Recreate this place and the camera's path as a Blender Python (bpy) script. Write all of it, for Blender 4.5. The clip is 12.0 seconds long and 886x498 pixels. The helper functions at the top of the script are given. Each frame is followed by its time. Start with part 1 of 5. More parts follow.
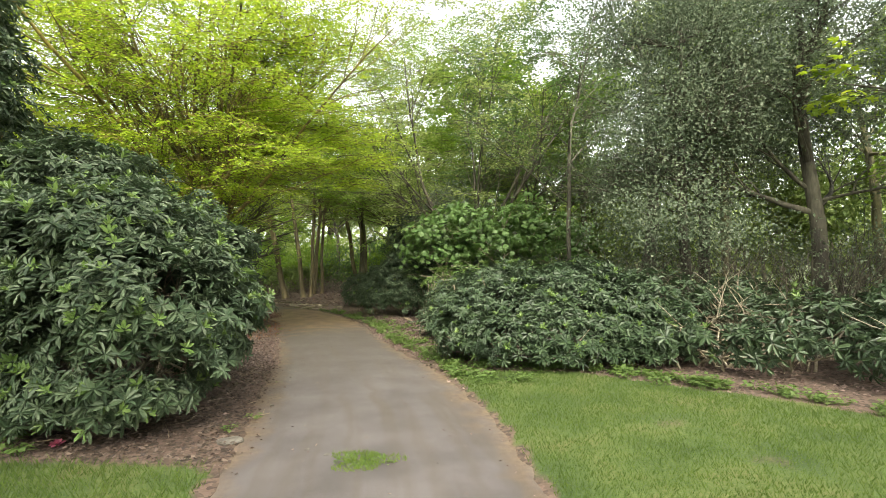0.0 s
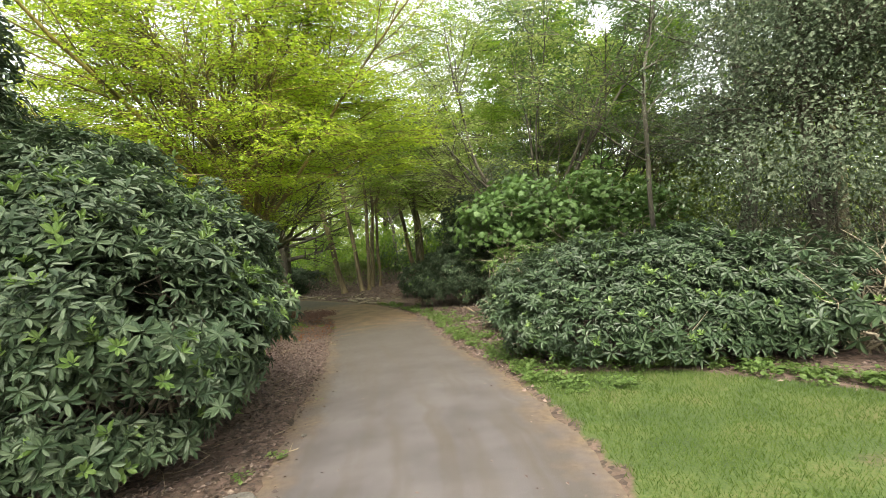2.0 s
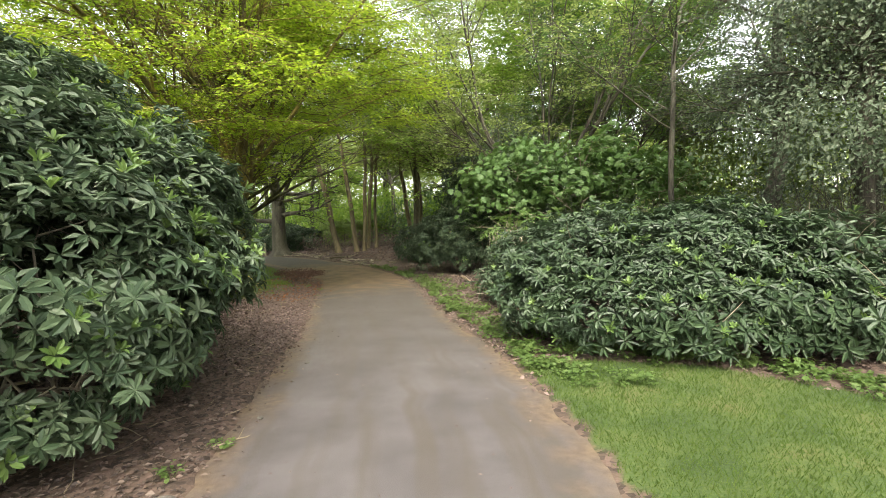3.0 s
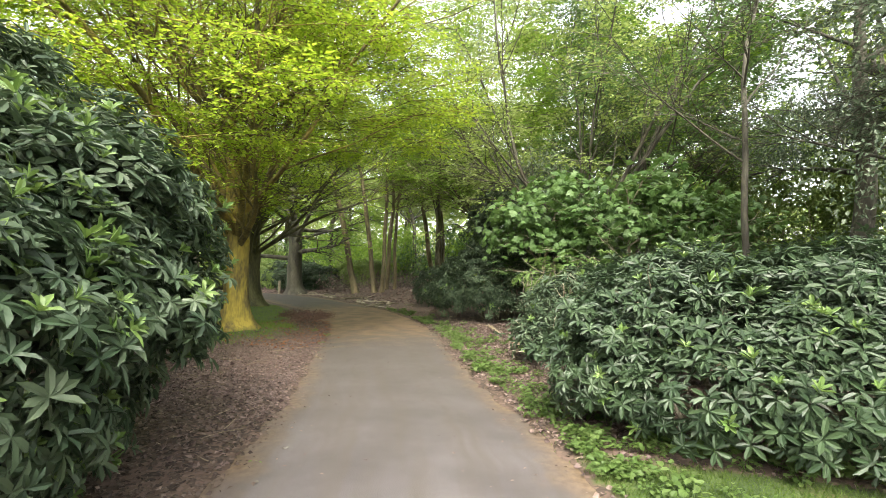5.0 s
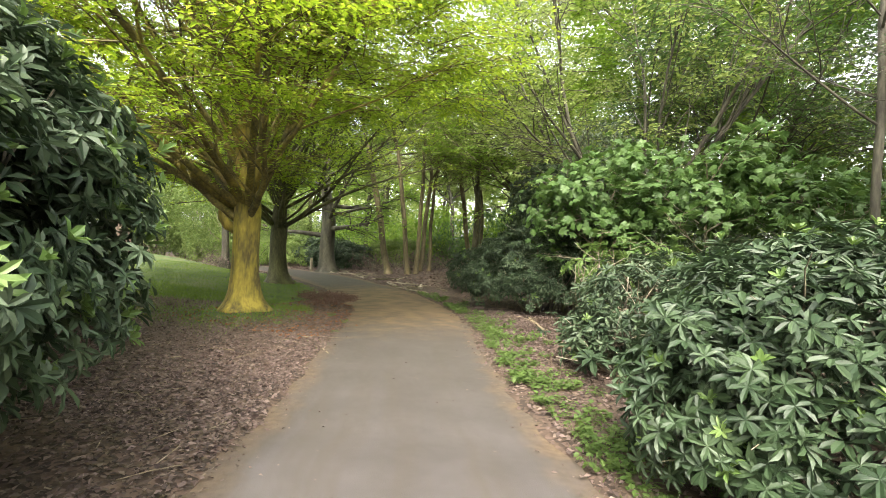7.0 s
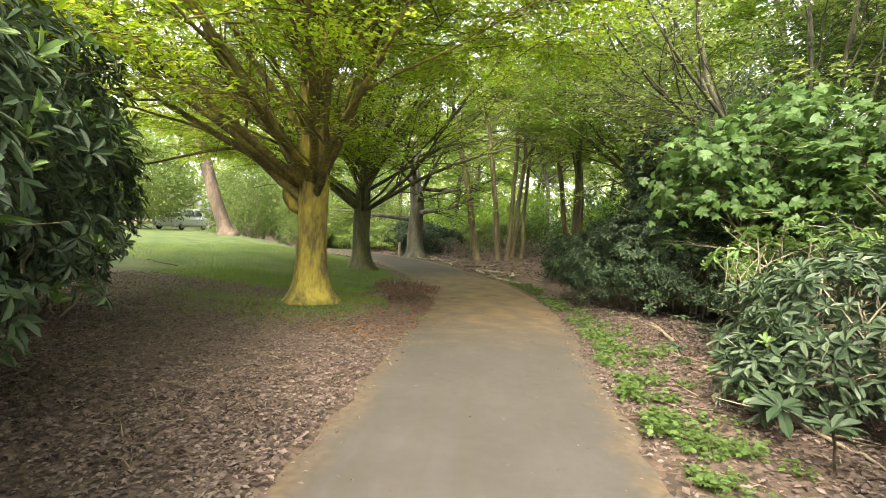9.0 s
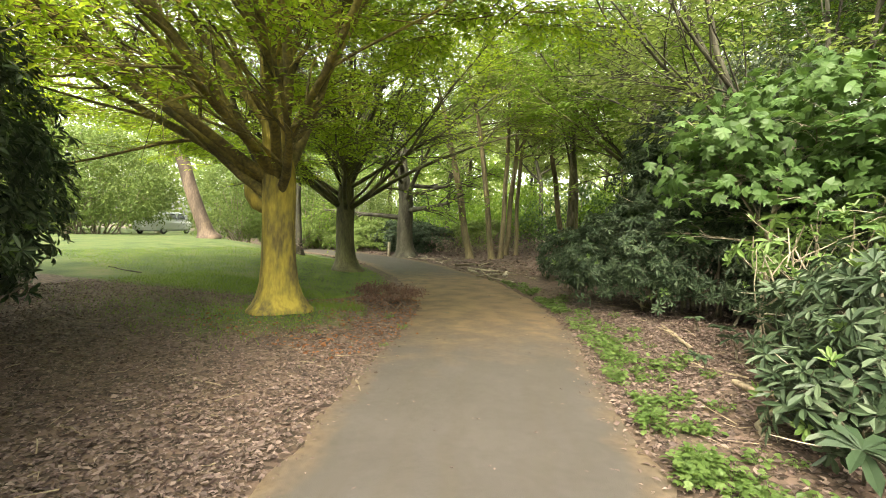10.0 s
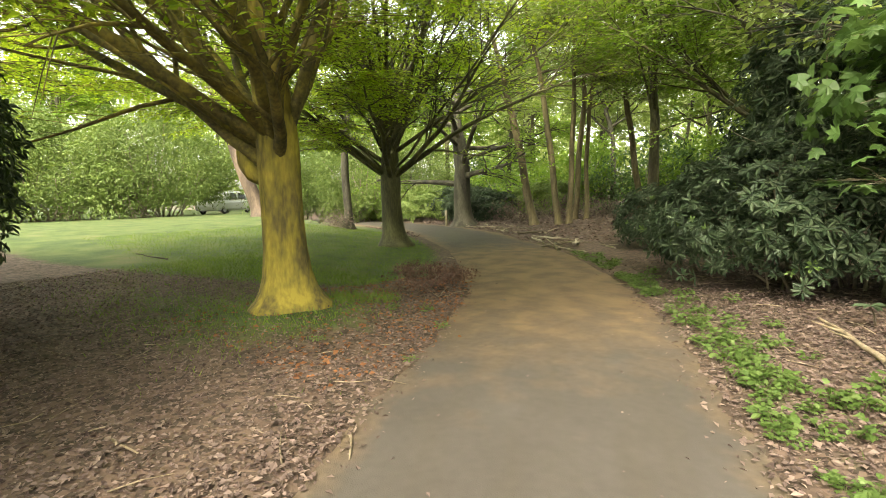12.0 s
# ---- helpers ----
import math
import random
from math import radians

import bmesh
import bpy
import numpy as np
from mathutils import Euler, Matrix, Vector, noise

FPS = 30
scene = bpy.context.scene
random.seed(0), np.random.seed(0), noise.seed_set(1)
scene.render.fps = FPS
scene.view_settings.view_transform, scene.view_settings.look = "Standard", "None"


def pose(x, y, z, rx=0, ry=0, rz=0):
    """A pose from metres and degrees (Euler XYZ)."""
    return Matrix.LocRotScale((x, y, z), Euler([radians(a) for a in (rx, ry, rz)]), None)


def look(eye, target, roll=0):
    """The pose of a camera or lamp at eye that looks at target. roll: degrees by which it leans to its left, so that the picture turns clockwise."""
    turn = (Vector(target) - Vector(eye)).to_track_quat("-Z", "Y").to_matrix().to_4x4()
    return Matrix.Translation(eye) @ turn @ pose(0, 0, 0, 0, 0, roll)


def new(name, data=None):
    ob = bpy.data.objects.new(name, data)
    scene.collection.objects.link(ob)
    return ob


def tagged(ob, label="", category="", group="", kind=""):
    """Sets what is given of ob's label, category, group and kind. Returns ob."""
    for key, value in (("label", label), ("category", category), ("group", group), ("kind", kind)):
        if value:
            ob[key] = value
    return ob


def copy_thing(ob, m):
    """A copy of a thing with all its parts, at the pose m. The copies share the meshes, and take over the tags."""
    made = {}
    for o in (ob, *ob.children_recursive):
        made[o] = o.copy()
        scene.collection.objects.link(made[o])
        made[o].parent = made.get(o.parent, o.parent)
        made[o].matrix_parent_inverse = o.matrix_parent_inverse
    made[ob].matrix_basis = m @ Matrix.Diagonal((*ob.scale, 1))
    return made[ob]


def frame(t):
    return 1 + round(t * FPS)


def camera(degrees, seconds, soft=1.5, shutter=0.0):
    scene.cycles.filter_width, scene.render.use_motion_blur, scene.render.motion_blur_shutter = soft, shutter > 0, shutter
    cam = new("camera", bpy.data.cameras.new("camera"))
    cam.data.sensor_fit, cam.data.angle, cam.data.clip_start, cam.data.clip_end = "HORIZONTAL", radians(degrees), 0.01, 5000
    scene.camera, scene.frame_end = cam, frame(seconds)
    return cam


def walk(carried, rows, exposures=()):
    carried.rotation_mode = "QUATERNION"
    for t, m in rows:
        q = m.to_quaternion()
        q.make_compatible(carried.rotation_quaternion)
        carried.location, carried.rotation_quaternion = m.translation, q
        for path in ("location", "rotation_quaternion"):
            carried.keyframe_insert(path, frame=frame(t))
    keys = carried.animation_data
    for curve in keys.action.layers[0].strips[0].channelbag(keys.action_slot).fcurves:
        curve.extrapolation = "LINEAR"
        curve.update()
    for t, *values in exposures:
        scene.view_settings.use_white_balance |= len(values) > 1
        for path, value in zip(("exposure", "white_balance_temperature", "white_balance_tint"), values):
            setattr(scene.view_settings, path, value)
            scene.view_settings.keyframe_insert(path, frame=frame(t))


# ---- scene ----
cam = camera(84.3, 12.0, soft=0.85)
PATH = [
    (0, (1.107, 2.069, 1.62), (0.774, 4.039, 1.71), -1.0),
    (0.5, (0.999, 2.41, 1.619), (0.667, 4.381, 1.686), -2.2),
    (1, (0.886, 2.794, 1.638), (0.617, 4.772, 1.753), -1.9),
    (1.5, (0.851, 3.153, 1.62), (0.207, 5.047, 1.619), -1.9),
    (2, (0.824, 3.523, 1.598), (0.254, 5.44, 1.641), -5.3),
    (2.5, (0.74, 3.922, 1.577), (0.188, 5.842, 1.493), -6.0),
    (3, (0.619, 4.348, 1.558), (0.045, 6.262, 1.461), -1.7),
    (3.2, (0.601, 4.488, 1.569), (0.042, 6.407, 1.482), -1.8),
    (4.8, (0.089, 5.578, 1.521), (-0.564, 7.467, 1.603), -0.6),
    (5, (0.066, 5.733, 1.515), (-0.584, 7.623, 1.595), 0.2),
    (5.5, (-0.067, 6.122, 1.489), (-0.749, 8.002, 1.529), 2.3),
    (6, (-0.139, 6.535, 1.519), (-0.753, 8.438, 1.537), 0.1),
    (6.5, (-0.245, 6.883, 1.536), (-0.982, 8.742, 1.560), 1.3),
    (6.7, (-0.292, 6.998, 1.500), (-1.056, 8.845, 1.520), 1.9),
    (8.3, (-0.815, 8.172, 1.532), (-1.763, 9.931, 1.454), -0.3),
    (8.5, (-0.881, 8.32, 1.506), (-1.834, 10.077, 1.426), -1.2),
    (9, (-1.092, 8.709, 1.498), (-2.216, 10.361, 1.426), 2.6),
    (9.5, (-1.25, 9.107, 1.529), (-2.349, 10.777, 1.46), 2.5),
    (10, (-1.473, 9.554, 1.48), (-2.577, 11.22, 1.402), 1.3),
    (10.5, (-1.667, 9.958, 1.456), (-2.827, 11.586, 1.378), 3.3),
    (11, (-1.896, 10.363, 1.447), (-3.065, 11.982, 1.33), 1.1),
    (11.5, (-2.144, 10.809, 1.446), (-3.426, 12.334, 1.273), 1.0),
    (12, (-2.337, 11.205, 1.471), (-3.649, 12.7, 1.258), -1.8),
]
walk(cam, [(t, look(eye, target, roll)) for t, eye, target, roll in PATH], exposures=((0, 1.2, 7150, 4), (3, 1.32, 6900, 6.5), (5, 1.6, 6750, 8), (6.5, 1.68, 6800, 8), (9, 1.8, 7350, 3.5), (12, 1.72, 7800, 1.5)))

# ---- light ----
world = bpy.data.worlds.new("sky")
scene.world = world
world.use_nodes = True
wn = world.node_tree
sky = wn.nodes.new("ShaderNodeTexSky")
sky.sky_type = "NISHITA"
sky.sun_disc = False
SUN_FROM = Vector((0.2, -0.66, 0.72)).normalized()
sky.sun_elevation = math.asin(SUN_FROM.z)
sky.sun_rotation = math.atan2(SUN_FROM.x, SUN_FROM.y)
sky.air_density, sky.dust_density, sky.ozone_density = 1.0, 5.0, 1.0
wn.nodes["Background"].inputs["Strength"].default_value = 0.15
cloud = wn.nodes.new("ShaderNodeHueSaturation")
cloud.inputs["Saturation"].default_value, cloud.inputs["Value"].default_value = 0.3, 2.35
wn.links.new(sky.outputs["Color"], cloud.inputs["Color"])
wn.links.new(cloud.outputs["Color"], wn.nodes["Background"].inputs["Color"])
sun_data = bpy.data.lights.new("sun", "SUN")
sun_data.energy, sun_data.angle, sun_data.color = 0.85, radians(14), (1.0, 0.92, 0.76)
sun = new("sun", sun_data)
sun.matrix_world = look(SUN_FROM * 60, (0, 0, 0))

# ---- materials ----


def material(name, colors, scale=6.0, rough=0.7, bump=0.3, island=0.0, translucent=0.0, detail=60.0, spec=0.4, stretch=(1, 1, 1)):
    """Two-scale noise between colours; island: share of variation from piece to piece; translucent: light let through."""
    m = bpy.data.materials.new(name)
    m.use_nodes = True
    t = m.node_tree
    n, l = t.nodes, t.links
    b = n["Principled BSDF"]
    co = n.new("ShaderNodeTexCoord")
    mp = n.new("ShaderNodeMapping")
    mp.inputs["Scale"].default_value = stretch
    l.new(co.outputs["Object"], mp.inputs["Vector"])
    big = n.new("ShaderNodeTexNoise")
    big.inputs["Scale"].default_value, big.inputs["Detail"].default_value = scale, 6
    fine = n.new("ShaderNodeTexNoise")
    fine.inputs["Scale"].default_value, fine.inputs["Detail"].default_value = detail, 4
    for x in (big, fine):
        l.new(mp.outputs["Vector"], x.inputs["Vector"])
    mix = n.new("ShaderNodeMath")
    mix.operation = "MULTIPLY_ADD"
    l.new(fine.outputs["Fac"], mix.inputs[0])
    mix.inputs[1].default_value = 0.45
    sub = n.new("ShaderNodeMath")
    sub.operation = "MULTIPLY_ADD"
    l.new(big.outputs["Fac"], sub.inputs[0])
    sub.inputs[1].default_value, sub.inputs[2].default_value = 0.9, -0.18
    l.new(sub.outputs[0], mix.inputs[2])
    value = mix.outputs[0]
    if island:
        geo = n.new("ShaderNodeNewGeometry")
        oi = n.new("ShaderNodeObjectInfo")
        add = n.new("ShaderNodeMath")
        add.operation = "ADD"
        l.new(geo.outputs["Random Per Island"], add.inputs[0])
        l.new(oi.outputs["Random"], add.inputs[1])
        fr = n.new("ShaderNodeMath")
        fr.operation = "FRACT"
        l.new(add.outputs[0], fr.inputs[0])
        w = n.new("ShaderNodeMix")
        w.data_type = "FLOAT"
        w.inputs[0].default_value = island
        l.new(value, w.inputs[2])
        l.new(fr.outputs[0], w.inputs[3])
        value = w.outputs[0]
    ramp = n.new("ShaderNodeValToRGB")
    while len(ramp.color_ramp.elements) < len(colors):
        ramp.color_ramp.elements.new(0.5)
    lo, hi = (0.05, 0.95) if island > 0.5 else (0.33, 0.67)
    for i, c in enumerate(colors):
        e = ramp.color_ramp.elements[i]
        e.position = lo + (hi - lo) * i / max(1, len(colors) - 1)
        e.color = (*c, 1)
    l.new(value, ramp.inputs["Fac"])
    l.new(ramp.outputs["Color"], b.inputs["Base Color"])
    b.inputs["Roughness"].default_value = rough
    b.inputs["Specular IOR Level"].default_value = spec
    if bump:
        bp = n.new("ShaderNodeBump")
        bp.inputs["Strength"].default_value, bp.inputs["Distance"].default_value = bump, 0.02
        l.new(mix.outputs[0], bp.inputs["Height"])
        l.new(bp.outputs["Normal"], b.inputs["Normal"])
    if translucent:
        tr = n.new("ShaderNodeBsdfTranslucent")
        hs = n.new("ShaderNodeHueSaturation")
        hs.inputs["Hue"].default_value, hs.inputs["Saturation"].default_value, hs.inputs["Value"].default_value = 0.485, 1.1, 1.5
        l.new(ramp.outputs["Color"], hs.inputs["Color"])
        l.new(hs.outputs["Color"], tr.inputs["Color"])
        ms = n.new("ShaderNodeMixShader")
        ms.inputs[0].default_value = translucent
        l.new(b.outputs[0], ms.inputs[1])
        l.new(tr.outputs[0], ms.inputs[2])
        l.new(ms.outputs[0], n["Material Output"].inputs["Surface"])
    return m


M_RHODO = material("rhododendron_leaf", [(0.02, 0.036, 0.019), (0.037, 0.061, 0.031), (0.061, 0.089, 0.048), (0.098, 0.128, 0.078)], 0.8, 0.5, 0.0, 0.75, 0.18, spec=0.28)
M_RHODO_DARK = material("dark_laurel_leaf", [(0.017, 0.033, 0.015), (0.03, 0.053, 0.023), (0.052, 0.081, 0.038)], 0.8, 0.48, 0.0, 0.75, 0.15, spec=0.38)
M_RHODO_NEW = material("young_rhododendron_leaf", [(0.065, 0.12, 0.03), (0.105, 0.17, 0.046), (0.155, 0.225, 0.076)], 0.8, 0.45, 0.0, 0.7, 0.3)
M_HORNBEAM = material("hornbeam_leaf", [(0.1, 0.17, 0.028), (0.18, 0.275, 0.04), (0.27, 0.37, 0.06), (0.36, 0.45, 0.085)], 0.5, 0.5, 0.0, 0.65, 0.62)
M_SYCAMORE = material("sycamore_leaf", [(0.044, 0.086, 0.026), (0.07, 0.13, 0.036), (0.108, 0.18, 0.06)], 0.6, 0.5, 0.0, 0.7, 0.38)
M_WOODLAND = material("woodland_leaf", [(0.075, 0.145, 0.022), (0.13, 0.22, 0.034), (0.2, 0.29, 0.055)], 0.3, 0.55, 0.0, 0.6, 0.45)
M_PALE = material("pale_woodland_leaf", [(0.13, 0.19, 0.055), (0.21, 0.28, 0.085), (0.29, 0.35, 0.14)], 0.3, 0.55, 0.0, 0.6, 0.45)
M_HOLLY = material("holly_leaf", [(0.052, 0.075, 0.045), (0.075, 0.104, 0.062), (0.1, 0.13, 0.08), (0.14, 0.17, 0.112)], 0.7, 0.55, 0.0, 0.42, 0.38, spec=0.34)
M_HEDGE = material("hedge_leaf", [(0.07, 0.12, 0.027), (0.125, 0.18, 0.045), (0.19, 0.245, 0.08)], 0.3, 0.5, 0.0, 0.6, 0.3)
M_WEED = material("weed_leaf", [(0.05, 0.09, 0.02), (0.08, 0.132, 0.032), (0.13, 0.185, 0.06)], 1.5, 0.55, 0.0, 0.7, 0.4)
M_GRASS = material("grass_blade", [(0.03, 0.058, 0.01), (0.053, 0.092, 0.015), (0.098, 0.136, 0.032)], 1.2, 0.6, 0.0, 0.55, 0.35)
M_LITTER = material("dead_leaf", [(0.04, 0.026, 0.023), (0.09, 0.062, 0.055), (0.14, 0.1, 0.087), (0.215, 0.16, 0.138)], 1.5, 0.7, 0.0, 0.75, 0.1)
M_TUFT = material("lush_grass_blade", [(0.06, 0.105, 0.015), (0.1, 0.16, 0.024), (0.15, 0.2, 0.045)], 1.2, 0.6, 0.0, 0.55, 0.35)
# Darker than dead_leaf, for the ground round the left rhododendrons.
M_MOULD = material("darker_dead_leaf", [(0.026, 0.018, 0.015), (0.055, 0.038, 0.031), (0.092, 0.066, 0.053), (0.17, 0.128, 0.1)], 1.5, 0.75, 0.0, 0.75, 0.05)
M_RUSSET = material("russet_dead_leaf", [(0.12, 0.05, 0.02), (0.22, 0.1, 0.04)], 1.5, 0.7, 0.0, 0.7, 0.15)
M_MULCH = material("reddish_mulch", [(0.04, 0.02, 0.015), (0.085, 0.045, 0.033), (0.15, 0.085, 0.062)], 1.5, 0.8, 0.0, 0.75, 0.05)
M_BARK = material("grey_bark", [(0.026, 0.023, 0.017), (0.058, 0.052, 0.037), (0.1, 0.093, 0.066)], 3.0, 0.85, 0.9, detail=26, stretch=(1, 1, 0.25))
M_BARK_YELLOW = material("lichen_bark", [(0.075, 0.06, 0.024), (0.145, 0.115, 0.03), (0.225, 0.178, 0.034), (0.31, 0.245, 0.045)], 4.5, 0.85, 0.9, detail=24, stretch=(1, 1, 0.3))
M_BARK_GREEN = material("algae_bark", [(0.035, 0.031, 0.018), (0.07, 0.066, 0.032), (0.125, 0.122, 0.055)], 2.6, 0.85, 0.8, detail=30, stretch=(1, 1, 0.25))
M_BARK_MOSS = material("mossy_limb_bark", [(0.048, 0.041, 0.019), (0.135, 0.11, 0.036), (0.27, 0.215, 0.05)], 2.2, 0.85, 0.9, detail=22, stretch=(1, 1, 1))
M_BARK_RED = material("reddish_bark", [(0.03, 0.021, 0.015), (0.06, 0.042, 0.03), (0.11, 0.078, 0.056)], 2.4, 0.85, 0.8, detail=22, stretch=(1, 1, 0.3))
M_BARK_TAN = material("tan_bark", [(0.06, 0.05, 0.028), (0.11, 0.09, 0.05), (0.18, 0.145, 0.08)], 2.6, 0.85, 0.8, detail=30, stretch=(1, 1, 0.25))
M_TWIG = material("twig", [(0.09, 0.075, 0.05), (0.2, 0.17, 0.12), (0.3, 0.26, 0.2)], 8, 0.8, 0.4, island=0.4)
M_WOOD_DEAD = material("dead_wood", [(0.1, 0.075, 0.048), (0.19, 0.15, 0.1), (0.28, 0.23, 0.165)], 8, 0.8, 0.5, stretch=(1, 1, 1))
M_STONE = material("pale_stone", [(0.06, 0.054, 0.045), (0.1, 0.09, 0.078), (0.15, 0.138, 0.12)], 9, 0.85, 0.5)
M_PINK = material("pink_petal", [(0.3, 0.06, 0.11), (0.42, 0.12, 0.18)], 9, 0.5, 0.0, 0.5, 0.3)
M_WHITE_PETAL = material("white_petal", [(0.6, 0.62, 0.5), (0.8, 0.8, 0.7)], 9, 0.5, 0.0, 0.5, 0.3)
M_CAR = material("white_car_paint", [(0.72, 0.74, 0.77), (0.8, 0.81, 0.83)], 0.5, 0.2, 0.0, spec=0.6)
M_GLASS_DARK = material("tinted_car_glass", [(0.02, 0.025, 0.03), (0.035, 0.04, 0.05)], 0.5, 0.06, 0.0, spec=0.8)
M_RUBBER = material("tyre_rubber", [(0.015, 0.015, 0.015), (0.03, 0.03, 0.03)], 9, 0.8, 0.2)
M_METAL = material("grey_wheel_rim", [(0.3, 0.3, 0.31), (0.4, 0.4, 0.41)], 9, 0.35, 0.0, spec=0.7)


def path_material():
    """Worn tarmac: grey wheel tracks along the middle, an earthy film towards the wood, sandy dirt along both edges."""
    m = material("worn_tarmac", [(0.054, 0.047, 0.046), (0.074, 0.065, 0.065), (0.096, 0.085, 0.085)], 1.4, 0.8, 0.3, detail=140)
    t = m.node_tree
    n, l = t.nodes, t.links
    b, ramp = n["Principled BSDF"], next(x for x in n if x.type == "VALTORGB")
    uv = n.new("ShaderNodeUVMap")
    uv.uv_map = "along"
    sep = n.new("ShaderNodeSeparateXYZ")
    l.new(uv.outputs["UV"], sep.inputs[0])
    noise_edge = n.new("ShaderNodeTexNoise")
    noise_edge.inputs["Scale"].default_value, noise_edge.inputs["Detail"].default_value = 2.2, 8
    co = next(x for x in n if x.type == "TEX_COORD")
    l.new(co.outputs["Object"], noise_edge.inputs["Vector"])
    a = n.new("ShaderNodeMath")
    a.operation = "ABSOLUTE"
    l.new(sep.outputs["X"], a.inputs[0])
    s = n.new("ShaderNodeMath")
    s.operation = "MULTIPLY_ADD"
    l.new(noise_edge.outputs["Fac"], s.inputs[0])
    s.inputs[1].default_value = 0.75
    l.new(a.outputs[0], s.inputs[2])
    r = n.new("ShaderNodeMapRange")
    r.inputs["From Min"].default_value, r.inputs["From Max"].default_value = 1.37, 1.8
    l.new(s.outputs[0], r.inputs["Value"])
    dirt = n.new("ShaderNodeValToRGB")
    dirt.color_ramp.elements[0].position, dirt.color_ramp.elements[0].color = 0.3, (0.075, 0.049, 0.029, 1)
    dirt.color_ramp.elements[1].position, dirt.color_ramp.elements[1].color = 0.7, (0.155, 0.107, 0.063, 1)
    fine = n.new("ShaderNodeTexNoise")
    fine.inputs["Scale"].default_value, fine.inputs["Detail"].default_value = 14, 8
    l.new(co.outputs["Object"], fine.inputs["Vector"])
    l.new(fine.outputs["Fac"], dirt.inputs["Fac"])
    streak = n.new("ShaderNodeTexNoise")
    smap = n.new("ShaderNodeMapping")
    smap.inputs["Scale"].default_value = (5.0, 0.25, 1)
    l.new(uv.outputs["UV"], smap.inputs["Vector"])
    l.new(smap.outputs["Vector"], streak.inputs["Vector"])
    streak.inputs["Scale"].default_value, streak.inputs["Detail"].default_value = 1.0, 3
    sm = n.new("ShaderNodeMapRange")
    sm.inputs["From Min"].default_value, sm.inputs["From Max"].default_value = 0.45, 0.75
    sm.inputs["To Max"].default_value = 0.85
    l.new(streak.outputs["Fac"], sm.inputs["Value"])
    worn = n.new("ShaderNodeMix")
    worn.data_type = "RGBA"
    l.new(sm.outputs[0], worn.inputs[0])
    l.new(ramp.outputs["Color"], worn.inputs[6])
    worn.inputs[7].default_value = (0.06, 0.048, 0.037, 1)
    where = n.new("ShaderNodeSeparateXYZ")
    l.new(co.outputs["Object"], where.inputs[0])
    film = n.new("ShaderNodeMapRange")
    film.inputs["From Min"].default_value, film.inputs["From Max"].default_value = 8.5, 12.5
    film.inputs["To Max"].default_value = 0.7
    l.new(where.outputs["Y"], film.inputs["Value"])
    earthy = n.new("ShaderNodeMix")
    earthy.data_type = "RGBA"
    l.new(film.outputs[0], earthy.inputs[0])
    l.new(worn.outputs[2], earthy.inputs[6])
    earth = n.new("ShaderNodeMix")
    earth.data_type = "RGBA"
    l.new(fine.outputs["Fac"], earth.inputs[0])
    earth.inputs[6].default_value, earth.inputs[7].default_value = (0.036, 0.029, 0.024, 1), (0.07, 0.06, 0.051, 1)
    l.new(earth.outputs[2], earthy.inputs[7])
    bend = n.new("ShaderNodeVectorMath")
    bend.operation = "DISTANCE"
    l.new(co.outputs["Object"], bend.inputs[0])
    bend.inputs[1].default_value = (-7.3, 19.1, 0)
    wash = n.new("ShaderNodeMath")
    wash.operation = "MULTIPLY_ADD"
    l.new(noise_edge.outputs["Fac"], wash.inputs[0])
    wash.inputs[1].default_value = -5.0
    l.new(bend.outputs["Value"], wash.inputs[2])
    wr = n.new("ShaderNodeMapRange")
    wr.inputs["From Min"].default_value, wr.inputs["From Max"].default_value = 3.4, 0.6
    wr.inputs["To Max"].default_value = 0.95
    l.new(wash.outputs[0], wr.inputs["Value"])
    either = n.new("ShaderNodeMath")
    either.operation = "MAXIMUM"
    l.new(r.outputs[0], either.inputs[0])
    l.new(wr.outputs[0], either.inputs[1])
    # Dirt washed over the bend; its lighter orange also paints in the sunlight there.
    sunlit_sand = n.new("ShaderNodeValToRGB")
    sunlit_sand.color_ramp.elements[0].position, sunlit_sand.color_ramp.elements[0].color = 0.36, (0.09, 0.062, 0.038, 1)
    sunlit_sand.color_ramp.elements[1].position, sunlit_sand.color_ramp.elements[1].color = 0.64, (0.165, 0.108, 0.062, 1)
    l.new(noise_edge.outputs["Fac"], sunlit_sand.inputs["Fac"])
    silt = n.new("ShaderNodeMix")
    silt.data_type = "RGBA"
    l.new(wr.outputs[0], silt.inputs[0])
    l.new(dirt.outputs["Color"], silt.inputs[6])
    l.new(sunlit_sand.outputs["Color"], silt.inputs[7])
    mx = n.new("ShaderNodeMix")
    mx.data_type = "RGBA"
    l.new(either.outputs[0], mx.inputs[0])
    l.new(earthy.outputs[2], mx.inputs[6])
    l.new(silt.outputs[2], mx.inputs[7])
    l.new(mx.outputs[2], b.inputs["Base Color"])
    return m


